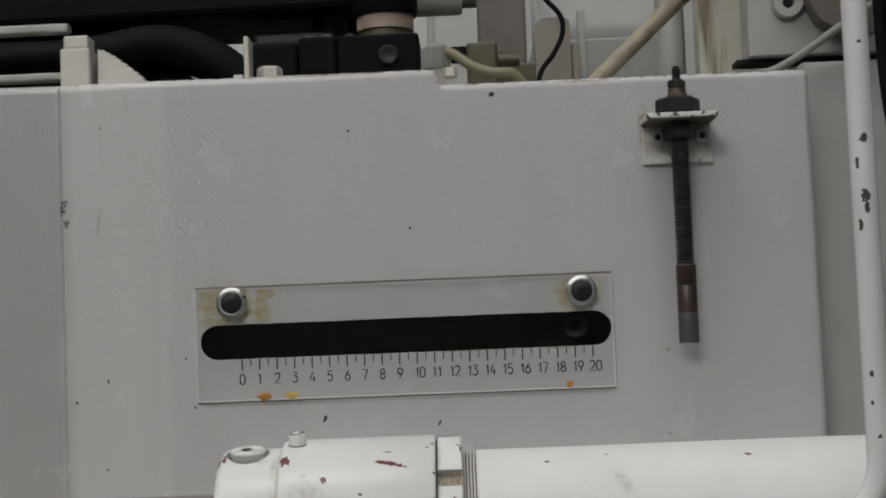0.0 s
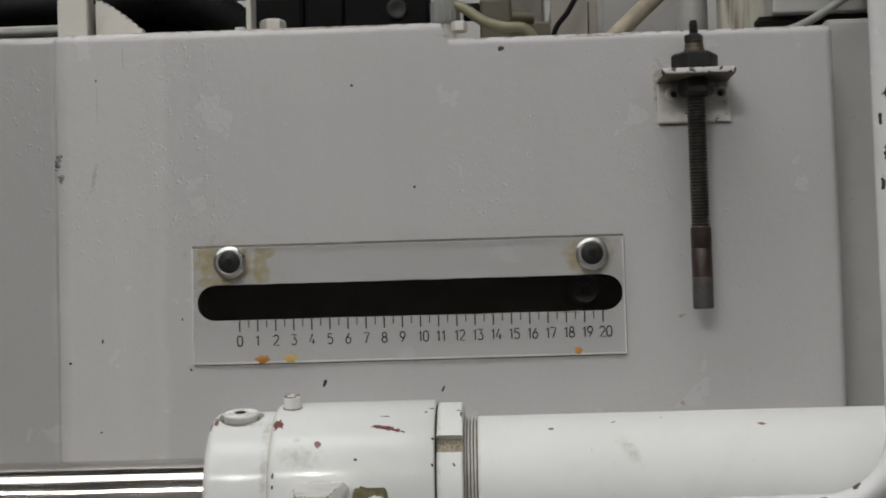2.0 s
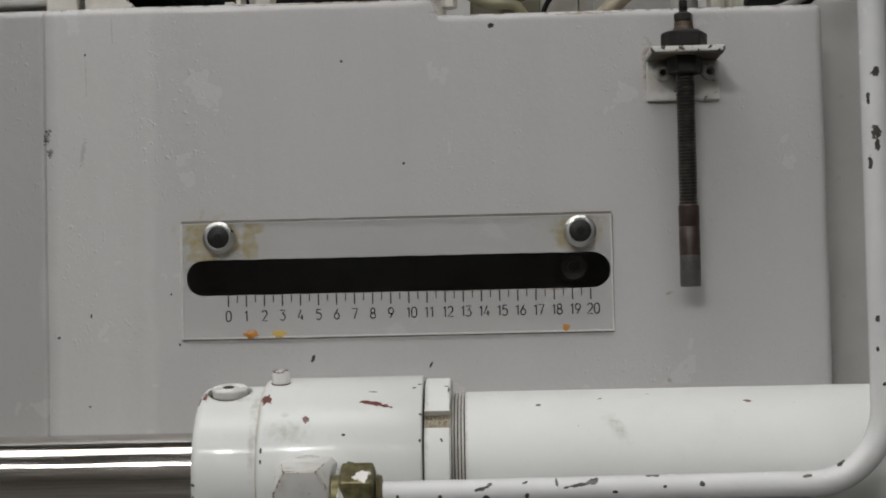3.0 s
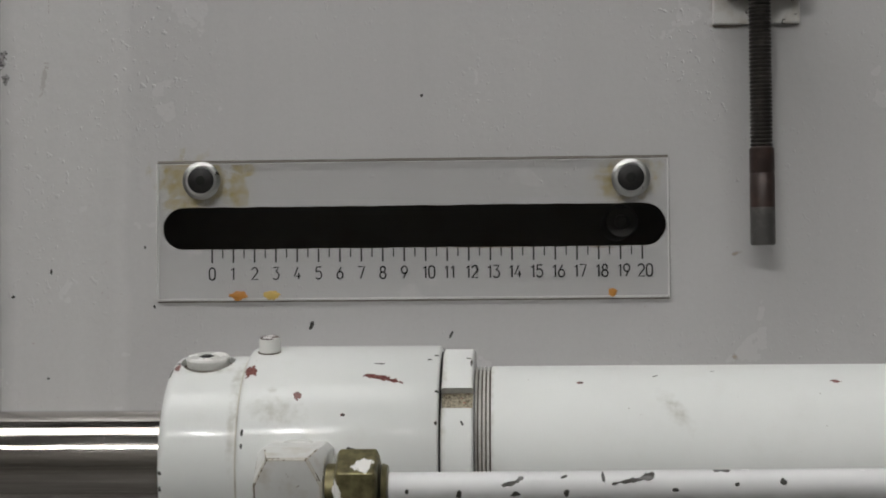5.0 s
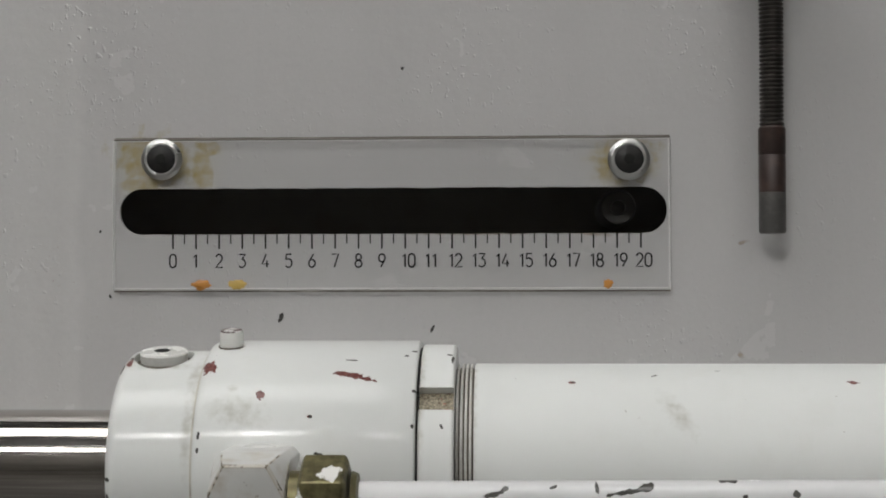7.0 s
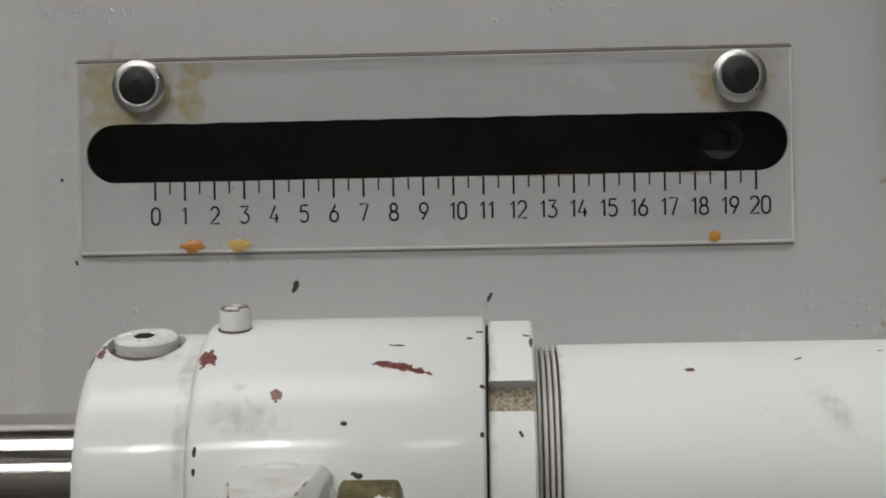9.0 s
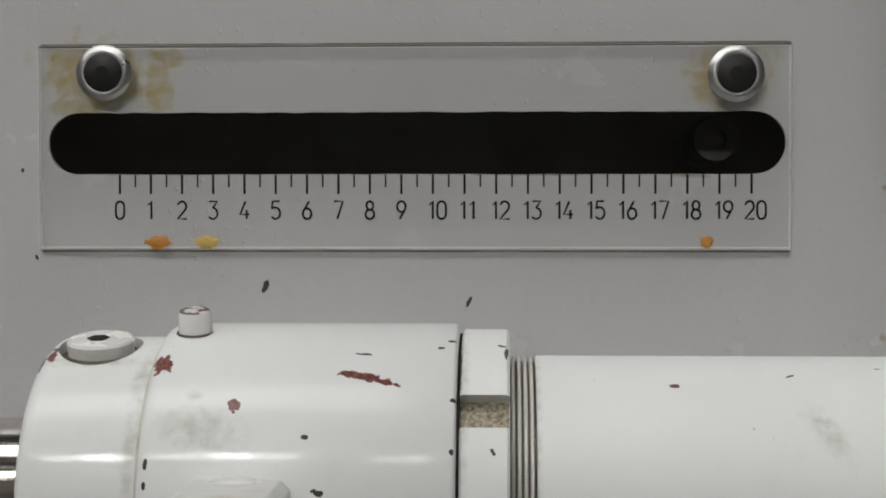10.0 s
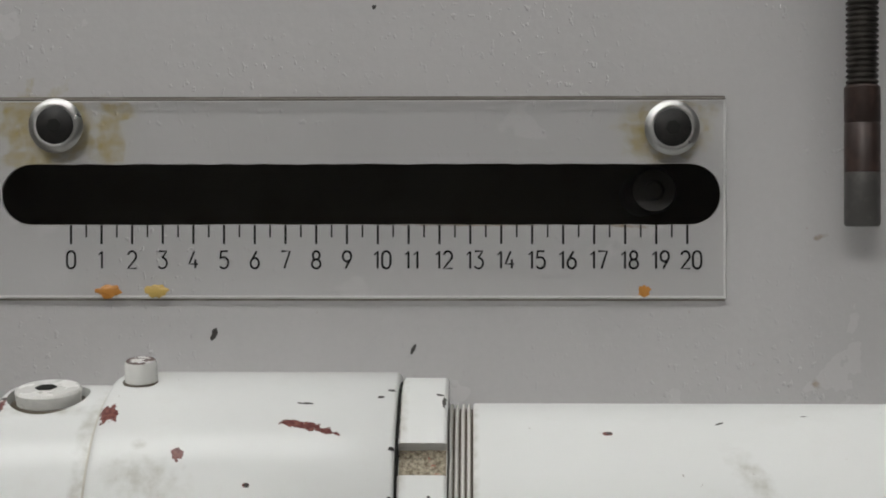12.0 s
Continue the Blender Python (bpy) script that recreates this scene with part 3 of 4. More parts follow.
            cut(sheet, slot, 35)
        else:
            mod = sheet.modifiers.new("thickness", "SOLIDIFY")
            mod.thickness, mod.offset = 0.0015, -1.0
    return cover


def machine_base():
    base = thing("machine_base", (0, 0, 0), "heavy painted machine base standing on the hall floor", "machine base")
    bm = box(-0.62, 0.06, 0.0, RIGHT - 0.004, 0.6, TOP - 0.03)
    for v in bm.verts:
        if v.co.z > 1:
            v.co.z = ZB + BT + 0.0045 + lift(v.co.y)
    part("casting", bm, M_CASTING, base)
    part("lower_front", box(-0.62, 0.0, 0.0, RIGHT, 0.0595, 0.499, 0.003), M_GREY, base)
    part("side_casting", box(RIGHT + 0.007, 0.048, 0.0, 1.2, 0.6, ZB + 0.3735, 0.003), M_SIDE, base, "grey painted casting beside the cover")


front_cover()
machine_base()


# ---- the scale plate ----
def arc(cx, cy, rx, ry, a0, a1, n=14):
    return [(cx + rx * math.cos(radians(a)), cy + ry * math.sin(radians(a))) for a in np.linspace(a0, a1, n)]


def digit_strokes(d):
    """The pen strokes of an engraved digit, 0.6 wide and 1 high."""
    if d == "0":
        return [arc(0.3, 0.7, 0.27, 0.3, 0, 180) + arc(0.3, 0.3, 0.27, 0.3, 180, 360) + [(0.57, 0.7)]]
    if d == "1":
        return [[(0.1, 0.78), (0.32, 1.0), (0.32, 0.0)]]
    if d == "2":
        return [arc(0.29, 0.71, 0.27, 0.29, 165, -32) + [(0.02, 0.0), (0.6, 0.0)]]
    if d == "3":
        return [[(0.04, 1.0), (0.55, 1.0), (0.27, 0.62)] + arc(0.27, 0.31, 0.3, 0.31, 85, -145)]
    if d == "4":
        return [[(0.36, 1.0), (0.02, 0.26), (0.6, 0.26)], [(0.43, 0.52), (0.43, 0.0)]]
    if d == "5":
        return [[(0.54, 1.0), (0.1, 1.0), (0.06, 0.56)] + arc(0.28, 0.33, 0.29, 0.33, 118, -145)]
    if d == "6":
        return [[(0.42, 1.0), (0.07, 0.44)], arc(0.3, 0.3, 0.27, 0.3, 0, 360, 20)]
    if d == "7":
        return [[(0.02, 1.0), (0.58, 1.0), (0.22, 0.0)]]
    if d == "8":
        return [arc(0.3, 0.76, 0.22, 0.24, 0, 360, 20), arc(0.3, 0.26, 0.28, 0.26, 0, 360, 20)]
    return [arc(0.3, 0.7, 0.27, 0.3, 0, 360, 20), [(0.56, 0.6), (0.2, 0.0)]]


def scale_plate():
    at = (0, -0.0006, ZB)
    plate = thing("scale_plate", at, "clear acrylic scale plate with black numbers over a dark slot", "scale")
    pane = part("pane", box(-0.0264, -0.0042, 0.1823, 0.2127, -0.0004, 0.2474, 0.0004, 1), M_ACRYLIC, plate, "clear acrylic pane")
    for mat in (M_EDGE, M_EDGETOP, M_ACRYLIC_BACK):
        pane.data.materials.append(mat)
    for f in pane.data.polygons:
        if abs(f.normal.y) < 0.9:
            f.material_index = 2 if f.normal.z > 0.5 else 1
        elif f.normal.y > 0:
            f.material_index = 3
    pane.visible_shadow = False
    # Dark strips on the cover stand in for the pane's edge shadow.
    for name, e in (("shade_line", (-0.0264, -0.00035, 0.2475, 0.2127, -0.00005, 0.2483)), ("shade_line", (-0.0264, -0.00035, 0.1815, 0.2127, -0.00005, 0.1822)),
                    ("shade_line", (-0.0269, -0.00035, 0.1825, -0.0265, -0.00005, 0.2473)), ("shade_line", (0.2128, -0.00035, 0.1825, 0.2132, -0.00005, 0.2473))):
        part(name, box(*e), M_EDGESHADE, plate, "dark line for the shade along the plate edge")
    # Reflections inside the pane's rim, laid on as pale strips.
    for e in ((-0.026, -0.00428, 0.2463, 0.2123, -0.00415, 0.24655), (-0.026, -0.00428, 0.1829, 0.2123, -0.00415, 0.1833), (-0.0257, -0.00428, 0.1833, -0.0254, -0.00415, 0.2463), (0.2117, -0.00428, 0.1833, 0.212, -0.00415, 0.2463)):
        part("edge_glint", box(*e), M_EDGE, plate, "pale strip for the reflection inside the pane edge")
    for k in range(41):
        long = k % 2 == 0
        w = 0.00036 if long else 0.00026
        x = k * 0.005
        part("tick", box(x - w, -0.00435, 0.2 if long else 0.2022, x + w, -0.0042, 0.2062), M_INK, plate)
    for k in range(21):
        bm = bmesh.new()
        text = str(k)
        for i, digit in enumerate(text):
            x = k * 0.01 + (0.0013 if k >= 10 else 0.0) + (i - (len(text) - 1) / 2) * (0.0037 if k == 20 else 0.0029)
            for stroke in digit_strokes(digit):
                tube([(x + (u - 0.3) * 0.0050, -0.0042, 0.1921 + v * 0.0056) for u, v in stroke], 0.00036, 6, bm)
        for v in bm.verts:
            v.co.y = -0.0042 + (v.co.y + 0.0042) * 0.25
        part("numeral", bm, M_INK, plate)
    for x, z in ((-0.0049, 0.2386), (0.1951, 0.2376)):
        washer = part("washer", lathe([(-0.0043, 0.0), (-0.0043, 0.0088), (-0.0047, 0.0089), (-0.0058, 0.0079), (-0.0062, 0.0068), (-0.006, 0.0062), (-0.0058, 0.0)], "y", 48, (x, 0, z)),
                      M_ALU, plate, "turned aluminium cup washer", 40)
        screw = part("screw", lathe([(-0.0058, 0.0), (-0.0058, 0.0061), (-0.0064, 0.0061), (-0.0069, 0.0055), (-0.007, 0.0)], "y", 40, (x, 0, z)), M_BLACKOX, plate, "black socket head screw", 40)
        # Raised dark hexagon in place of a hollow, shaded socket.
        part("socket", ngon_prism(6, 0.0021, -0.0072, -0.0066, "y", (x, 0, z), 8), M_INSIDE, screw, "dark hexagon standing in for the shaded socket")
    for x, w, mat, lab in ((0.0125, 0.0036, M_GLUE, "amber glue blob"), (0.028, 0.0035, M_GLUE2, "yellow glue blob"), (0.1862, 0.0017, M_GLUE, "amber glue blob")):
        bm = bmesh.new()
        bmesh.ops.create_icosphere(bm, subdivisions=3, radius=1.0)
        for v in bm.verts:
            q = 1 + 0.75 * noise.noise(v.co * 2.6 + Vector((x * 900, 0, 0)))
            v.co = Vector((x, -0.0043, 0.1848)) + Vector((v.co.x * w * q, v.co.y * 0.0004, v.co.z * 0.0018 * q))
        part("glue_blob", bm, mat, plate, lab, 60)


scale_plate()


def slot_bolt():
    bolt = thing("slot_bolt", (0.1925, 0.0, ZB + 0.2185), "dark bolt head inside the slot", "bolt")
    part("head", lathe([(0.06, 0.0), (0.06, 0.008), (0.022, 0.008), (0.02, 0.0072), (0.02, 0.0035), (0.024, 0.003), (0.024, 0.0)], "y", 32), M_JBOX, bolt, smooth=40)


slot_bolt()


# ---- adjusting bolt on its bracket ----
def adjusting_bolt():
    x, y = 0.2535, -0.0148
    br = thing("bolt_bracket", (0, 0, ZB), "white painted angle bracket screwed to the cover", "bracket")
    part("back_plate", box(0.2342, -0.0035, 0.3083, 0.2738, -0.0002, 0.3306, 0.0006), M_BRACKET, br)
    part("shelf", box(0.2335, -0.0325, 0.3308, 0.273, -0.0002, 0.3338, 0.0006), M_SHELF, br, "chipped white shelf")
    # Dark sheet added below the shelf to give its underside shade.
    part("shade_film", box(0.2342, -0.0318, 0.3301, 0.2724, -0.0036, 0.3307), M_GRIMESHADE, br, "dark sheet for the shade under the shelf")
    for sx in (0.2428, 0.2682):
        screw = part("screw", lathe([(-0.0036, 0.0), (-0.0036, 0.0047), (-0.0068, 0.0045), (-0.0074, 0.0037), (-0.0074, 0.0026), (-0.0052, 0.0023), (-0.0052, 0.0)], "y", 28, (sx, 0, 0.3236)), M_BRACKET, br, "painted socket screw", 40)
        # Dark hexagon in the recess, coloured as the socket's shade.
        part("socket", ngon_prism(6, 0.0016, -0.0058, -0.005, "y", (sx, 0, 0.3236), 8), M_ROD, screw, "dark hexagon standing in for the shaded socket")
    rod = thing("adjusting_bolt", (x, y, ZB), "long oily threaded bolt hanging from the bracket", "threaded bolt")
    pr = []
    z = 0.2502
    while z < 0.3302:
        pr += [(z, 0.0043), (z + 0.0006, 0.0051), (z + 0.001, 0.0051), (z + 0.0016, 0.0043)]
        z += 0.00178
    part("thread", lathe([(0.2502, 0.0)] + pr + [(0.332, 0.0)], "z", 28), M_ROD, rod, "threaded steel shank", 30)
    part("sleeve", lathe([(0.2225, 0.0), (0.2225, 0.0056), (0.2375, 0.0056), (0.238, 0.0053), (0.2385, 0.0056), (0.2492, 0.0056), (0.25, 0.0049), (0.25, 0.0)], "z", 32), M_RODEND, rod, "brown stained sleeve", 40)
    part("tip", lathe([(0.2055, 0.0), (0.2055, 0.005), (0.2063, 0.0056), (0.2224, 0.0056), (0.2224, 0.0)], "z", 32), M_RODTIP, rod, "grey steel tip", 40)
    part("lower_nut", ngon_prism(6, 0.0085, 0.3208, 0.3306, "z", turn=0, chamfer=0.001), M_BLACKOX, rod)
    part("nut", ngon_prism(6, 0.0112, 0.334, 0.3442, "z", turn=4, chamfer=0.0014), M_BLACKOX, rod, "large black hexagon nut")
    part("rusty_washer", lathe([(0.3443, 0.0), (0.3443, 0.0059), (0.3462, 0.0058), (0.3466, 0.0052), (0.3494, 0.0051), (0.3494, 0.0)], "z", 28), M_RUSTY, rod, "rusty collar", 40)
    part("lock_nut", ngon_prism(6, 0.0047, 0.3496, 0.3545, "z", turn=10, chamfer=0.0008), M_ROD, rod)
    stud = []
    z = 0.3546
    while z < 0.3608:
        stud += [(z, 0.002), (z + 0.0006, 0.0026), (z + 0.0012, 0.002)]
        z += 0.0013
    part("stud", lathe([(0.3546, 0.0)] + stud + [(0.3622, 0.0019), (0.3622, 0.0)], "z", 20), M_BLACKOX, rod, smooth=30)


adjusting_bolt()


# ---- the hydraulic cylinder ----
def hydraulic_cylinder():
    cyl = thing("hydraulic_cylinder", (0.0024, AXY, AXZ), "white enamelled hydraulic cylinder with chipped paint", "hydraulic cylinder")
    cyl.rotation_euler.x = radians(10.5)
    R = 0.0472
    cap = part("end_cap", lathe([(-0.0055, 0.0), (-0.0055, 0.039), (-0.0048, 0.0412), (-0.003, 0.0428), (-0.001, 0.0432), (0.0242, 0.0432), (0.0262, 0.0428), (0.0272, 0.0415), (0.0272, 0.0)], "x", 128), M_CAP, cyl, "white end cap with oily joint", 40)
    cut(cap, lathe([(0.0400, 0.0), (0.0400, 0.0114), (0.06, 0.0114), (0.06, 0.0)], "z", 64, (0.0095, -0.003, 0)), 40)
    part("joint_grime", lathe([(0.0264, 0.042), (0.0264, 0.04345), (0.0273, 0.0437), (0.0273, 0.042)], "x", 96), M_JOINT, cyl, "brown grime in the joint", 40)
    part("port_plug", lathe([(0.038, 0.0), (0.038, 0.0086), (0.0443, 0.0092), (0.0451, 0.0086), (0.0453, 0.0)], "z", 48, (0.0095, -0.003, 0)), M_PLUG, cyl, "painted socket plug", 40)
    # Socket shade drawn as a dark hexagon on the plug top.
    part("plug_socket", ngon_prism(6, 0.0027, 0.044, 0.04545, "z", (0.009, -0.0035, 0), 10), M_INSIDE, cyl, "dark hexagon standing in for the shaded socket")
    part("plug_seal", lathe([(0.0399, 0.0), (0.0399, 0.0112), (0.0404, 0.011), (0.041, 0.0095), (0.041, 0.0)], "z", 40, (0.0095, -0.003, 0)), M_GRIMESHADE, cyl, "grimy seal ring")
    part("gland", lathe([(0.0273, 0.0), (0.0273, 0.0445), (0.0279, 0.046), (0.0292, 0.0467), (0.0312, R), (0.1068, R), (0.1076, 0.0466), (0.1079, 0.0458), (0.1079, 0.0)], "x", 128), M_BODY, cyl, "white gland body with red primer chips", 40)
    part("grease_groove", lathe([(0.1079, 0.0), (0.1079, 0.0444), (0.1087, 0.0444), (0.1087, 0.0)], "x", 96), M_INSIDE, cyl, "dark greasy joint")
    collar = part("collar", lathe([(0.1087, 0.0), (0.1087, 0.0448), (0.1093, 0.0456), (0.1208, 0.0456), (0.1216, 0.0449), (0.1216, 0.0)], "x", 128), M_COLLAR, cyl, "slotted white lock collar", 40)
    a = radians(42)
    slot = bmesh.new()
    box(0.10, -0.0048, 0.0412, 0.13, 0.0048, 0.06, 0, 2, slot)
    bmesh.ops.rotate(slot, verts=slot.verts, cent=(0, 0, 0), matrix=Matrix.Rotation(a, 3, "X"))
    cut(collar, slot, 40)
    grit = box(0.1089, -0.0047, 0.0402, 0.1214, 0.0047, 0.0416)
    bmesh.ops.subdivide_edges(grit, edges=list(grit.edges), cuts=8, use_grid_fill=True)
    for v in grit.verts:
        if v.co.z > 0.0415:
            v.co.z += 0.0007 * noise.noise(v.co * 900)
    bmesh.ops.rotate(grit, verts=grit.verts, cent=(0, 0, 0), matrix=Matrix.Rotation(a, 3, "X"))
    part("slot_dirt", grit, M_GRIT, cyl, "dirt packed in the slot", 60)
    part("barrel_thread", lathe([(0.1217, 0.0), (0.1217, 0.0366), (0.1285, 0.0366), (0.1285, 0.0)], "x", 96), M_GRIMESHADE, cyl, "dark greasy thread root", 30)
    for k in range(4):
        x = 0.1221 + k * 0.00165
        part("thread_ridge", lathe([(x - 0.0002, 0.0365), (x + 0.0001, 0.038), (x + 0.0006, 0.0381), (x + 0.0009, 0.0365)], "x", 96), M_RIDGE, cyl, smooth=30)
    part("barrel", lathe([(0.1286, 0.0), (0.1286, 0.0378), (0.1292, 0.0383), (0.62, 0.0383), (0.62, 0.0)], "x", 128), M_BARREL, cyl, "long white barrel", 40)
    part("piston_rod", lathe([(-0.7, 0.0), (-0.7, 0.0202), (-0.0056, 0.0202), (-0.0056, 0.0)], "x", 128), M_CHROME, cyl, "polished chrome piston rod", 40)
    part("bleed_screw", lathe([(0.0455, 0.0), (0.0455, 0.0045), (0.0522, 0.0045), (0.0528, 0.0041), (0.0529, 0.003), (0.0522, 0.0028), (0.0522, 0.0)], "z", 28, (0.0358, -0.003, 0)), M_PLUG, cyl, "small painted bleed screw", 40)
    part("screw_top", lathe([(0.0523, 0.0), (0.0523, 0.0042), (0.0531, 0.004), (0.0533, 0.0)], "z", 28, (0.0358, -0.003, 0)), M_SCREWTOP, cyl, "screw top with knocked-off paint", 40)
    part("screw_seal", lathe([(0.0455, 0.0), (0.0467, 0.0054), (0.0471, 0.005), (0.0471, 0.0)], "z", 28, (0.0358, -0.003, 0)), M_GRIMESHADE, cyl)
    part("mounting_lug", box(0.56, 0.03, -0.03, 0.61, 0.064, 0.02, 0.003), M_GREY, cyl)


hydraulic_cylinder()


# ---- elbow fitting, nut and pipe ----
PX, PY, PZ = 0.3275, -0.118, 0.1113


def pipe_fittings():
    el = thing("elbow_fitting", (0, 0, ZB), "white painted forged elbow fitting on the cylinder", "pipe fitting")
    bm = bmesh.new()
    rings = []
    for y, hx, hz, ox, oz in ((-0.105, 0.0133, 0.0158, 0.0108, 0.0133), (-0.127, 0.0135, 0.016, 0.011, 0.0135), (-0.129, 0.0131, 0.0156, 0.0102, 0.0125), (-0.1385, 0.0131, 0.0134, 0.0078, 0.003), (-0.1395, 0.0125, 0.0128, 0.0074, 0.0028)):
        rings.append([bm.verts.new((0.056 + u, y - (0.22 * v if y < -0.135 else 0.0), 0.1113 + v)) for u, v in ((-hx, -oz), (-ox, -hz), (ox, -hz), (hx, -oz), (hx, oz), (ox, hz), (-ox, hz), (-hx, oz))])
    for p, q in zip(rings, rings[1:]):
        for k in range(8):
            bm.faces.new((p[k], p[(k + 1) % 8], q[(k + 1) % 8], q[k]))
    bm.faces.new(rings[0]), bm.faces.new(rings[-1])
    worn = bmesh.ops.bevel(bm, geom=list(bm.edges), offset=0.0004, segments=2, profile=0.5, affect="EDGES")["faces"]
    for f in worn:
        if f.calc_center_median().y < -0.1335:
            f.material_index = 1
    part("elbow_block", bm, M_ELBOW, el, smooth=30).data.materials.append(M_WORNEDGE)
    part("weld_ring", lathe([(-0.1035, 0.0), (-0.1035, 0.0152), (-0.1085, 0.0172), (-0.1125, 0.0158), (-0.1135, 0.0)], "y", 48, (0.056, 0, 0.1113)), M_PLUG, el, "painted weld round the fitting", 50)
    part("neck", lathe([(0.0695, 0.0), (0.0695, 0.0098), (0.0755, 0.0098), (0.0755, 0.0)], "x", 32, (0, -0.1275, PZ)), M_BRASS, el, "bare threaded neck", 40)
    pipe = thing("hydraulic_pipe", (0, 0, ZB), "white painted steel pipe with flaked paint", "pipe")
    part("union_nut", ngon_prism(6, 0.0133, 0.0732, 0.0895, "x", (0, -0.1275, PZ), 30, 0.0012), M_BRASS, pipe, "yellow zinc union nut with paint scraps")
    part("nut_collar", lathe([(0.0905, 0.0), (0.0905, 0.0098), (0.0925, 0.009), (0.093, 0.0065), (0.093, 0.0)], "x", 32, (0, -0.1275, PZ)), M_BRASS, pipe, smooth=40)
    rad = 0.036
    pts = [(0.0928 + k * (PX - rad - 0.0928) / 14, -0.1275 + (PY + 0.1275) * k / 14, PZ) for k in range(15)]
    pts += [(PX - rad + rad * math.sin(b), PY, PZ + rad - rad * math.cos(b)) for b in np.linspace(0.1, math.pi / 2, 16)]
    pts += [(PX, PY, PZ + rad + t * 0.62) for t in np.linspace(0.03, 1, 12)]
    pts += [(PX, PY + 0.03, PZ + rad + 0.66), (PX, PY + 0.2, PZ + rad + 0.665)]
    part("tube", tube(pts, 0.0063, 32), M_PIPE, pipe, "bent steel tube", 60)


pipe_fittings()


# ---- what stands behind the cover ----


def black_parts():
    beam = thing("dark_beam", (-0.0110, 0, ZB - 0.002 + 0.0241), "black painted machine beam over the hoses", "beam")
    bm = box(-0.62, 0.1, 0.4015, 0.075, 0.2, 0.5, 0.004)
    for v in bm.verts:
        v.co.z += max(0.0, v.co.x + 0.1) * 0.05
    part("beam_body", bm, M_BLACK, beam)
    part("beam_foot", box(-0.6, 0.12, BT + 0.0002, -0.5, 0.19, 0.405, 0.004), M_BLACK, beam)
    part("beam_strut", box(0.066, 0.15, BT + 0.0002, 0.074, 0.18, 0.42, 0.002), M_BLACK, beam)
    for ctrl, r, lab in (([(-0.4, 0.12, 0.386), (-0.2, 0.11, 0.388), (-0.115, 0.1, 0.386), (-0.06, 0.095, 0.392), (-0.028, 0.09, 0.383), (-0.005, 0.09, 0.366), (0.008, 0.09, 0.3415)], 0.0125, "thick"),
                         ([(-0.4, 0.15, 0.375), (-0.15, 0.14, 0.38), (-0.07, 0.12, 0.372), (-0.04, 0.11, 0.36), (-0.022, 0.1, 0.3395)], 0.0105, "thin"),
                         ([(-0.4, 0.19, 0.396), (-0.1, 0.16, 0.398), (-0.055, 0.15, 0.394), (-0.028, 0.14, 0.383), (-0.006, 0.13, 0.367), (0.012, 0.13, 0.3405)], 0.0115, "thick")):
        hose = thing("ribbed_hose", (-0.0058, 0, ZB - 0.002 + 0.0220), f"{lab} black ribbed rubber hose behind the cover", "hose", "ribbed hoses")
        pts = curve_points(ctrl, 26)
        rr = [r * (1.0 if k % 3 else 0.96) for k in range(len(pts))]
        part("hose_jacket", tube(pts, r, 18, None, rr), M_RUBBER, hose, smooth=50)
        part("hose_end", lathe([(-0.004, 0.0), (-0.004, r * 1.1), (0.004, r * 1.1), (0.004, 0.0)], "z", 20, ctrl[-1]), M_BLACKOX, hose, smooth=40)
    valve = thing("solenoid_valve", (-0.0012, 0, ZB - 0.002 + 0.0186), "black solenoid valve with a copper-coloured band", "valve")
    part("valve_body", box(0.055, 0.075, BT + 0.0002, 0.107, 0.12, 0.3915, 0.002), M_BLACK, valve)
    part("coil_block", box(0.03, 0.08, BT + 0.0002, 0.0545, 0.12, 0.3925, 0.002), M_BLACK, valve)
    part("end_block", box(-0.003, 0.082, BT + 0.0002, 0.0295, 0.118, 0.3905, 0.003), M_BLACK, valve)
    part("boss", lathe([(0.0745, 0.0), (0.0725, 0.003), (0.0725, 0.0055), (0.0735, 0.0066), (0.0749, 0.0066), (0.0749, 0.0)], "y", 28, (0.0875, 0, 0.3775)), M_BLACKOX, valve, smooth=40)
    part("joint_ring", lathe([(0.3916, 0.0), (0.3916, 0.019), (0.394, 0.019), (0.3945, 0.0165), (0.397, 0.0165), (0.397, 0.0)], "z", 36, (0.085, 0.098, 0)), M_OLIVE, valve, "dull olive ring", 40)
    part("copper_band", lathe([(0.3971, 0.0), (0.3971, 0.0185), (0.4065, 0.0185), (0.4065, 0.0)], "z", 36, (0.085, 0.098, 0)), M_COPPER, valve, "brownish copper band", 40)
    part("coil", lathe([(0.4066, 0.0), (0.4066, 0.0205), (0.409, 0.0215), (0.48, 0.0215), (0.48, 0.0)], "z", 36, (0.085, 0.098, 0)), M_BLACK, valve, smooth=40)
    for x in (0.036, 0.048, 0.0625):
        part("screw", lathe([(0.3905, 0.0), (0.3905, 0.0032), (0.395, 0.003), (0.395, 0.0)], "z", 16, (x, 0.09, 0)), M_RODTIP, valve, smooth=40)
    box_ = thing("junction_box", (-0.003, 0, ZB + 0.0254), "dark grey junction box, its round hole shown as a black disc", "junction box")
    part("box_body", box(-0.003, 0.125, BT + 0.0002, 0.052, 0.165, 0.4135, 0.003), M_JBOX, box_)
    # Black disc on the face, in place of a shaded hole.
    part("hole", lathe([(0.1235, 0.0), (0.1235, 0.0045), (0.1249, 0.0045), (0.1249, 0.0)], "y", 20, (0.041, 0, 0.402)), M_BLACK, box_)


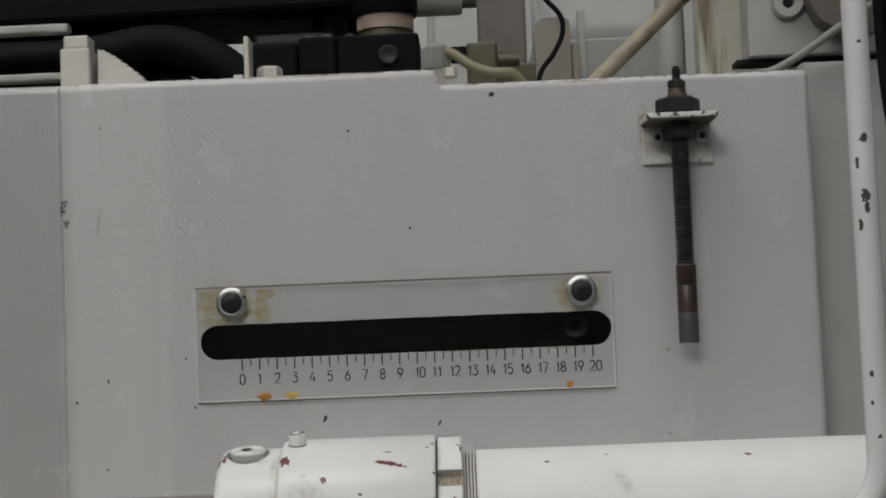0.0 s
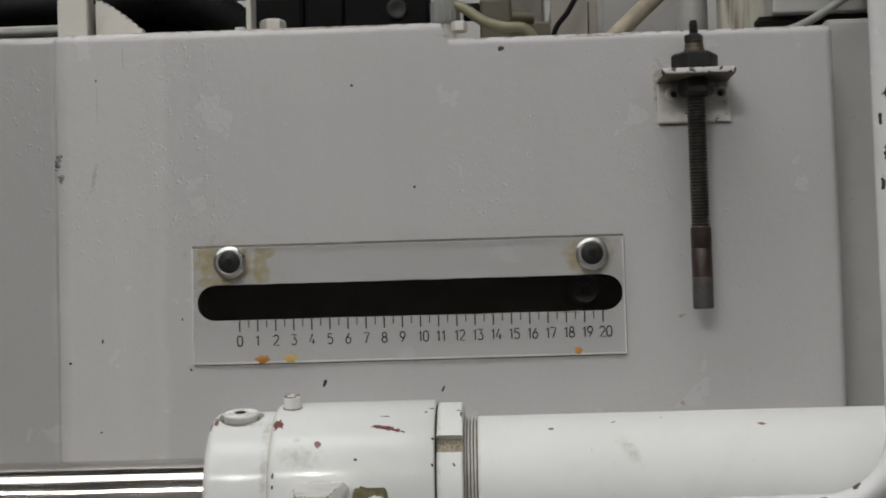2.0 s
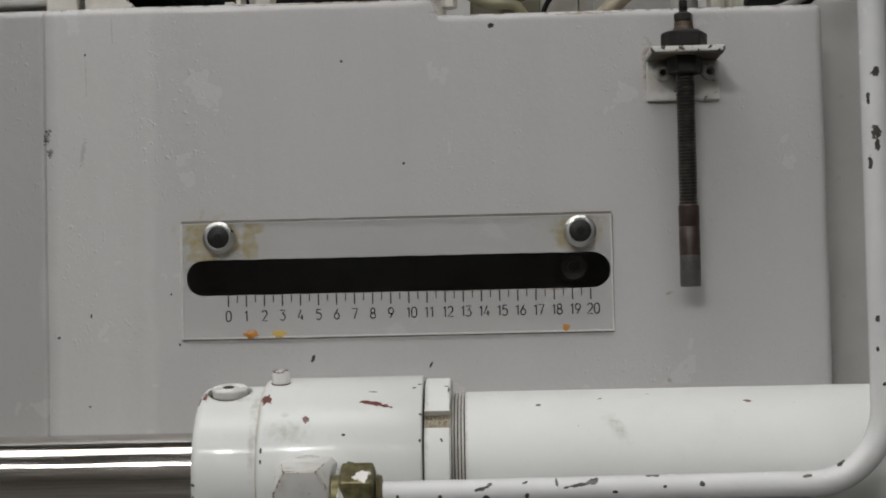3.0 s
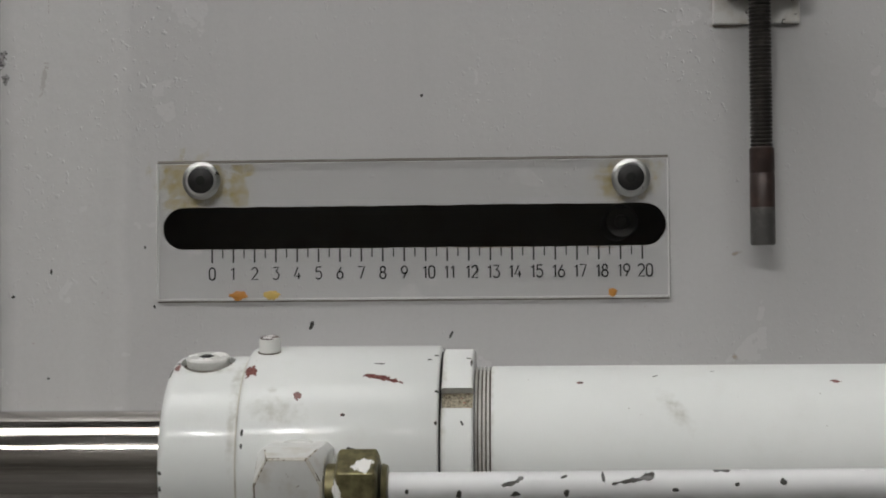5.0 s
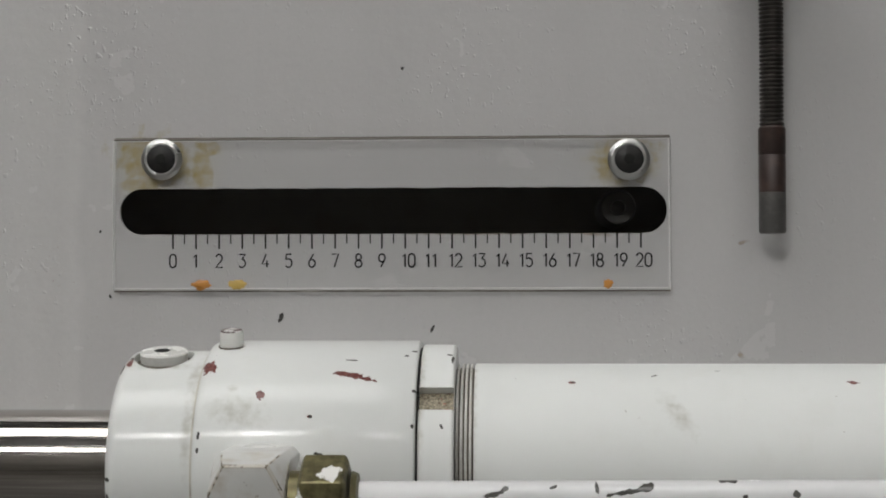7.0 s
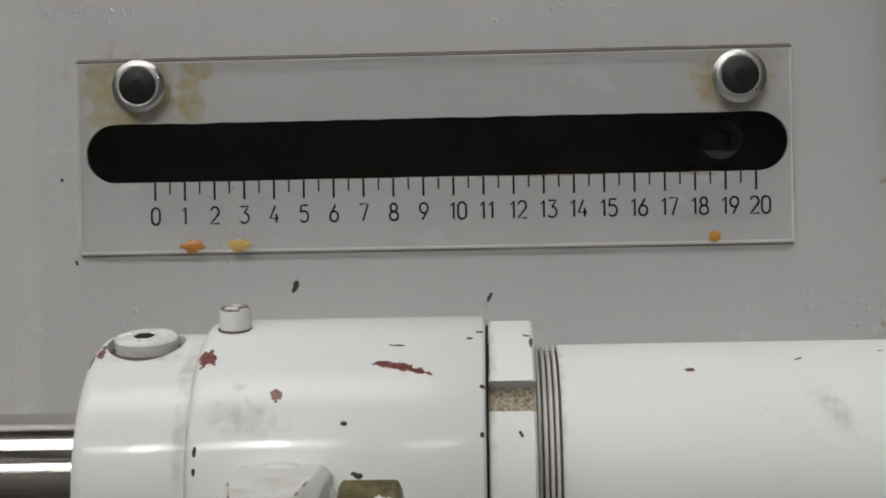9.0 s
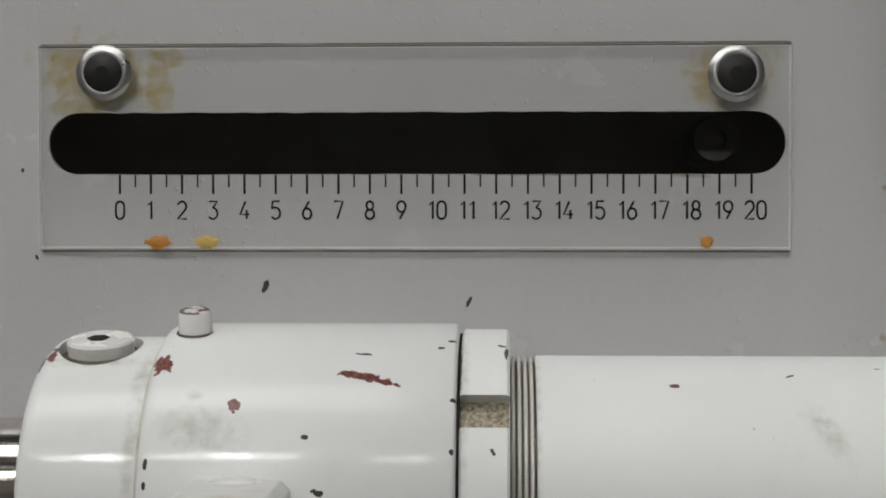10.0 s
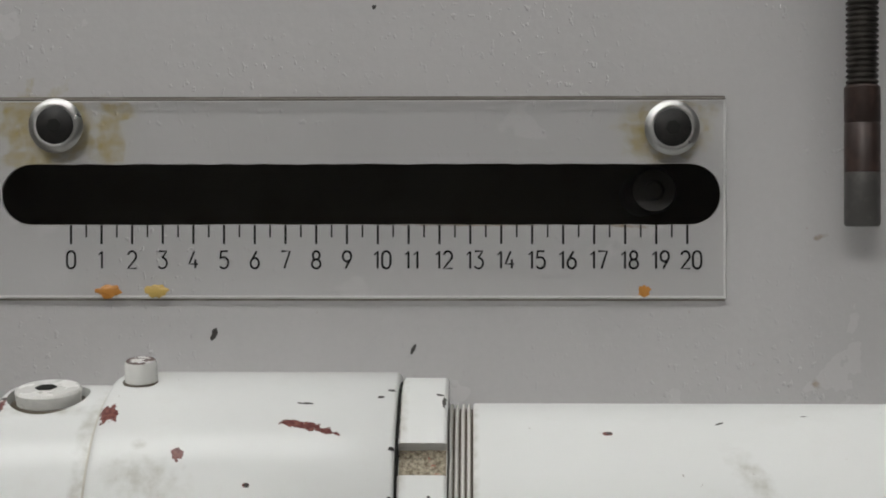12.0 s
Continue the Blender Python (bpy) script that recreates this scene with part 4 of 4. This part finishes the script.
def ivory_parts():
    post = thing("clamp_post", (-0.0984, 0.032, ZB - 0.002 + 0.0091), "ivory painted square post with a worn cap", "post")
    part("post_body", box(-0.0092, -0.011, BT + 0.0002, 0.0088, 0.011, 0.3885, 0.0012), M_IVORY, post)
    part("post_cap", box(-0.0078, -0.0085, 0.3886, 0.0072, 0.0085, 0.3968, 0.0014), M_IVORY, post, "worn ivory cap")
    brush = thing("bristle_strip", (-0.0046, 0, ZB - 0.002 + 0.0102), "cut pale felt strip with a ragged edge", "felt strip")
    pts = [(-0.0815, BT + 0.0002), (-0.0815, 0.3875)]
    for k in range(18):
        t = k / 17
        pts.append((-0.0805 + 0.028 * t + (0.0009 if k % 2 else 0.0), 0.3865 - 0.0205 * t ** 1.25 + (0.0008 if k % 2 else -0.0004)))
    pts.append((-0.050, BT + 0.0002))
    part("felt", outline_prism(pts, 0.026, 0.034), M_IVORY, brush)
    lb = thing("angle_tab", (-0.0032, 0, ZB - 0.002 + 0.0091), "thin white bent steel tab behind the cover edge", "bracket")
    part("tab", box(0.0056, 0.022, BT + 0.0002, 0.0086, 0.04, 0.3915, 0.0008), M_IVORY, lb)
    part("tab_foot", box(-0.001, 0.022, BT + 0.0002, 0.0047, 0.04, 0.3685, 0.0005), M_IVORY, lb)
    knob = thing("painted_screw", (0.0158, 0.036, ZB - 0.0045 + 0.0098), "rough ivory painted screw head", "screw")
    part("head", ngon_prism(6, 0.0068, 0.362, 0.3765, "z", turn=10, chamfer=0.0015), M_IVORY, knob)
    part("shank", lathe([(BT + 0.0002, 0.0), (BT + 0.0002, 0.005), (0.3619, 0.005), (0.3619, 0.0)], "z", 16), M_ROD, knob)
    for z0, z1 in ((0.4144, 0.4202), (0.3841, 0.3893)):
        rail = thing("pale_rail", (0, 0, ZB), "pale grey painted rail in front of the hoses", "rail", "pale rails")
        part("rail_bar", box(-0.62, 0.06, z0, -0.113, 0.07, z1, 0.0015), M_GREY, rail)
        part("rail_foot", box(-0.61, 0.0702, BT + 0.0145, -0.59, 0.075, z1, 0.001), M_GREY, rail)


def middle_parts():
    gland = thing("cable_gland", (0.1166, 0.05, ZB + 0.0122), "grey plastic cable gland with a beige cable", "cable gland")
    flutes = lathe([(0.366, 0.0), (0.366, 0.0078), (0.3675, 0.0086), (0.379, 0.0086), (0.3815, 0.007), (0.3815, 0.0)], "z", 48)
    for v in flutes.verts:
        r = math.hypot(v.co.x, v.co.y)
        if r > 0.0084:
            k = 1 + 0.035 * math.cos(16 * math.atan2(v.co.y, v.co.x))
            v.co.x, v.co.y = v.co.x * k, v.co.y * k
    part("gland_nut", flutes, M_CABLE, gland, smooth=30)
    part("gland_base", lathe([(BT + 0.0002, 0.0), (BT + 0.0002, 0.006), (0.3659, 0.006), (0.3659, 0.0)], "z", 20), M_IVORY, gland)
    part("white_nut", ngon_prism(6, 0.0042, 0.3575, 0.3635, "z", (0.0085, -0.02, 0), 0, 0.0006), M_IVORY, gland)
    part("cable", tube(curve_points([(0.003, -0.002, 0.3775), (0.011, -0.006, 0.3745), (0.022, -0.012, 0.3655), (0.034, -0.018, 0.36), (0.048, -0.02, 0.357), (0.06, -0.01, 0.3365)], 8), 0.0031, 14), M_SHEATH, gland, "stiff beige cable", 60)
    ol = thing("olive_fitting", (0.0001, 0, ZB + 0.0280), "dull olive brass fitting block", "pipe fitting")
    part("block", box(0.136, 0.14, BT + 0.0002, 0.157, 0.165, 0.3855, 0.002), M_OLIVE, ol)
    part("neck", lathe([(0.1571, 0.0), (0.1571, 0.006), (0.166, 0.006), (0.166, 0.0045), (0.172, 0.0045), (0.172, 0.0)], "x", 20, (0, 0.15, 0.374)), M_OLIVE, ol, smooth=40)
    part("cap_nut", ngon_prism(6, 0.0058, 0.125, 0.1359, "x", (0, 0.15, 0.379), 10, 0.0008), M_BLACK, ol)
    col = thing("brown_column", (0.0001, 0, ZB + 0.0388), "brown-grey steel column behind the fittings", "column")
    part("column_body", box(0.1455, 0.2, BT + 0.0002, 0.18, 0.235, 0.56, 0.002), M_BROWN, col)
    part("column_foot", box(0.152, 0.185, BT + 0.0002, 0.195, 0.1998, 0.368, 0.002), M_OLIVE, col)
    hb = thing("round_bar", (-0.0016, 0, ZB + 0.0440), "pale round bar held by the column", "bar")
    part("bar", lathe([(0.04, 0.0), (0.04, 0.0135), (0.1345, 0.0135), (0.1365, 0.012), (0.1365, 0.0)], "x", 32, (0, 0.215, 0.419)), M_LIGHTGREY, hb, smooth=40)
    part("bar_collar", lathe([(0.1366, 0.0), (0.1366, 0.0085), (0.1468, 0.0085), (0.1468, 0.0)], "x", 24, (0, 0.215, 0.419)), M_BROWN, hb, "brown collar", 40)
    gp = thing("rounded_plate", (0.0019, 0, ZB + 0.0245), "grey steel plate with a rounded top", "plate")
    pts = [(0.1795, BT + 0.0002), (0.1795, 0.392)] + [(0.1855 - 0.006 * math.cos(a), 0.392 + 0.006 * math.sin(a)) for a in np.linspace(0.2, 1.57, 7)]
    pts += [(0.1985 + 0.0045 * math.sin(a), 0.3935 + 0.0045 * math.cos(a)) for a in np.linspace(0, 1.57, 6)] + [(0.203, BT + 0.0002)]
    part("plate_body", outline_prism(pts, 0.115, 0.125, None, 0.0008), M_PLATE, gp)
    part("rib", box(0.2035, 0.118, BT + 0.0002, 0.2095, 0.14, 0.381, 0.001), M_PLATE, gp)
    wire = thing("black_wire", (0.0021, 0, ZB + 0.0223), "thin black wire looping down behind the cover", "wire")
    part("wire_run", tube(curve_points([(0.16, 0.1, 0.46), (0.172, 0.1, 0.425), (0.186, 0.1, 0.4095), (0.1955, 0.1, 0.398), (0.1965, 0.1, 0.386), (0.19, 0.1, 0.3725), (0.1815, 0.1, 0.361), (0.176, 0.1, BT + 0.002)], 8), 0.0017, 12), M_RUBBER, wire, smooth=60)
    part("wire_top", tube([(0.16, 0.1, 0.46), (0.15, 0.15, 0.48), (0.15, 0.1995, 0.48)], 0.0017, 12), M_RUBBER, wire, smooth=60)
    post = thing("grey_post", (0.0025, 0, ZB + 0.0305), "slim grey painted steel post", "post")
    part("post_body", box(0.2105, 0.15, BT + 0.0002, 0.2155, 0.16, 0.4045, 0.001), M_GREY, post)


def right_parts():
    cab = thing("white_tank", (0.0026, 0, ZB + 0.0508), "glossy white rounded tank behind the machine", "tank")
    part("tank_body", box(0.19, 0.27, 0.387, 0.29, 0.38, 0.62, 0.014, 5), M_GLOSS, cab, smooth=50)
    part("tank_base", box(0.185, 0.26, BT + 0.0002, 0.3, 0.39, 0.3868, 0.002), M_GREY, cab)
    stick = thing("beige_hose", (0.0040, 0, ZB + 0.0184), "stained beige hose leaning behind the cover", "hose")
    part("hose_body", tube(curve_points([(0.1995, 0.08, BT + 0.004), (0.216, 0.08, 0.3565), (0.24, 0.08, 0.3785), (0.268, 0.08, 0.4045)], 8), 0.0052, 18), M_BEIGE, stick, smooth=60)
    part("hose_end", tube([(0.2675, 0.08, 0.404), (0.2715, 0.08, 0.4075)], 0.0056, 16), M_OLIVE, stick, smooth=60)
    chain = thing("ball_chain", (0.0060, 0, ZB + 0.0203), "rusty steel link chain hung on the hose", "chain")
    for p1 in (Vector((0.285, 0.08, 0.424)), Vector((0.2595, 0.08, 0.427)), Vector((0.2705, 0.08, 0.445))):
        p0 = Vector((0.269, 0.08, 0.4035))
        count = round((p1 - p0).length / 0.0042)
        turn = (p1 - p0).to_track_quat("Z", "Y")
        for k in range(count):
            c = p0 + (p1 - p0) * ((k + 0.6) / count)
            ring = [c + turn @ Vector((0.0019 * math.cos(a) * (1 if k % 2 else 0.3), 0.0019 * math.cos(a) * (0.3 if k % 2 else 1), 0.0031 * math.sin(a))) for a in np.linspace(0, 2 * math.pi, 15)]
            part("link", tube(ring, 0.0007, 8), M_CHAIN, chain, smooth=60)
    pole = thing("pale_pipe", (0.2757, 0.15, ZB + 0.0304), "pale painted upright pipe", "pipe")
    part("pipe_body", lathe([(BT + 0.0002, 0.0), (BT + 0.0002, 0.0098), (0.62, 0.0098), (0.62, 0.0)], "z", 32), M_GREY, pole, smooth=40)
    lp = thing("stained_panel", (0.0058, 0, ZB + 0.0249), "pale painted panel with brown runs", "panel")
    part("panel_body", box(0.284, 0.12, BT + 0.0002, 0.33, 0.14, 0.6, 0.002), M_STAINED, lp)
    part("panel_edge", box(0.3305, 0.1, BT + 0.0002, 0.46, 0.14, 0.6, 0.002), M_IVORY, lp)
    bp = thing("bolted_plate", (0.0077, 0, ZB + 0.0147), "grey painted plate fixed with a socket bolt", "plate")
    part("plate_body", box(0.3025, 0.056, 0.3648, 0.46, 0.082, 0.6, 0.0012), M_GREY, bp)
    # Added filler: carries the plate, its dark colour standing in for the gap's shade.
    part("gap_shade", box(0.296, 0.064, 0.3619, 0.45, 0.082, 0.3647), M_INSIDE, bp, "added dark filler for the shade in the gap")
    part("bolt", lathe([(0.0559, 0.0), (0.0559, 0.0096), (0.0505, 0.0096), (0.0493, 0.0088), (0.0493, 0.0038), (0.053, 0.0034), (0.053, 0.0)], "y", 36, (0.3265, 0, 0.3965)), M_GREY, bp, "painted button socket bolt", 40)
    # Dark hexagon deepens the shade inside the bolt head.
    part("socket", ngon_prism(6, 0.0031, 0.0505, 0.0528, "y", (0.3265, 0, 0.3965), 0), M_INSIDE, bp, "dark hexagon standing in for the shaded socket")
    # Brown plate stands in for the diagonal shadow across the bolted plate.
    part("shadow_plate", outline_prism([(0.333, 0.43), (0.3352, 0.397), (0.3431, 0.382), (0.356, 0.3745), (0.376, 0.3725), (0.376, 0.43)], 0.04, 0.0559, None, 0.001), M_BROWN, bp, "brown plate put in for a diagonal shadow")
    hose = thing("grey_hose", (0.0074, 0, ZB + 0.0120), "grey plastic hose lying over the cover corner", "hose")
    part("hose_run", tube(curve_points([(0.296, 0.05, 0.3535), (0.3137, 0.046, 0.3565), (0.3313, 0.04, 0.365), (0.3561, 0.036, 0.3813), (0.385, 0.036, 0.398), (0.42, 0.054, 0.41)], 8), 0.0024, 14), M_CABLE, hose, smooth=60)
    for k, off in enumerate((0.0, 0.0062)):
        cable = thing("black_cable", (0.0190, 0, ZB + 0.0035), "black rubber cable hanging beside the pipe", "cable", "hanging cables")
        part("cable_run", tube(curve_points([(0.352 + off, 0.02, 0.62), (0.3525 + off, 0.0, 0.46), (0.355 + off, 0.0, 0.40), (0.3565 + off, 0.0, 0.35), (0.362 + off, 0.0, 0.30), (0.375 + off, 0.01, 0.25), (0.41, 0.0335, 0.2 - off)], 8), 0.0033, 14), M_RUBBER, cable, smooth=60)


def rear_cabinet():
    cab = thing("rear_cabinet", (0, 0, 0), "pale grey cabinet standing behind the machine", "cabinet")
    part("cabinet_body", box(-0.9, 1.02, 0.0, 1.1, 1.5, 2.2, 0.01), M_LIGHTGREY, cab)
    part("guard", box(-0.62, 0.45, ZB + BT + 0.0002, 0.19, 0.47, ZB + 0.62, 0.003), M_LIGHTGREY, cab)
    part("guard_seam", box(0.104, 0.446, ZB + BT + 0.0002, 0.110, 0.4498, ZB + 0.62, 0.001), M_GREY, cab)


black_parts()
ivory_parts()
middle_parts()
right_parts()
rear_cabinet()
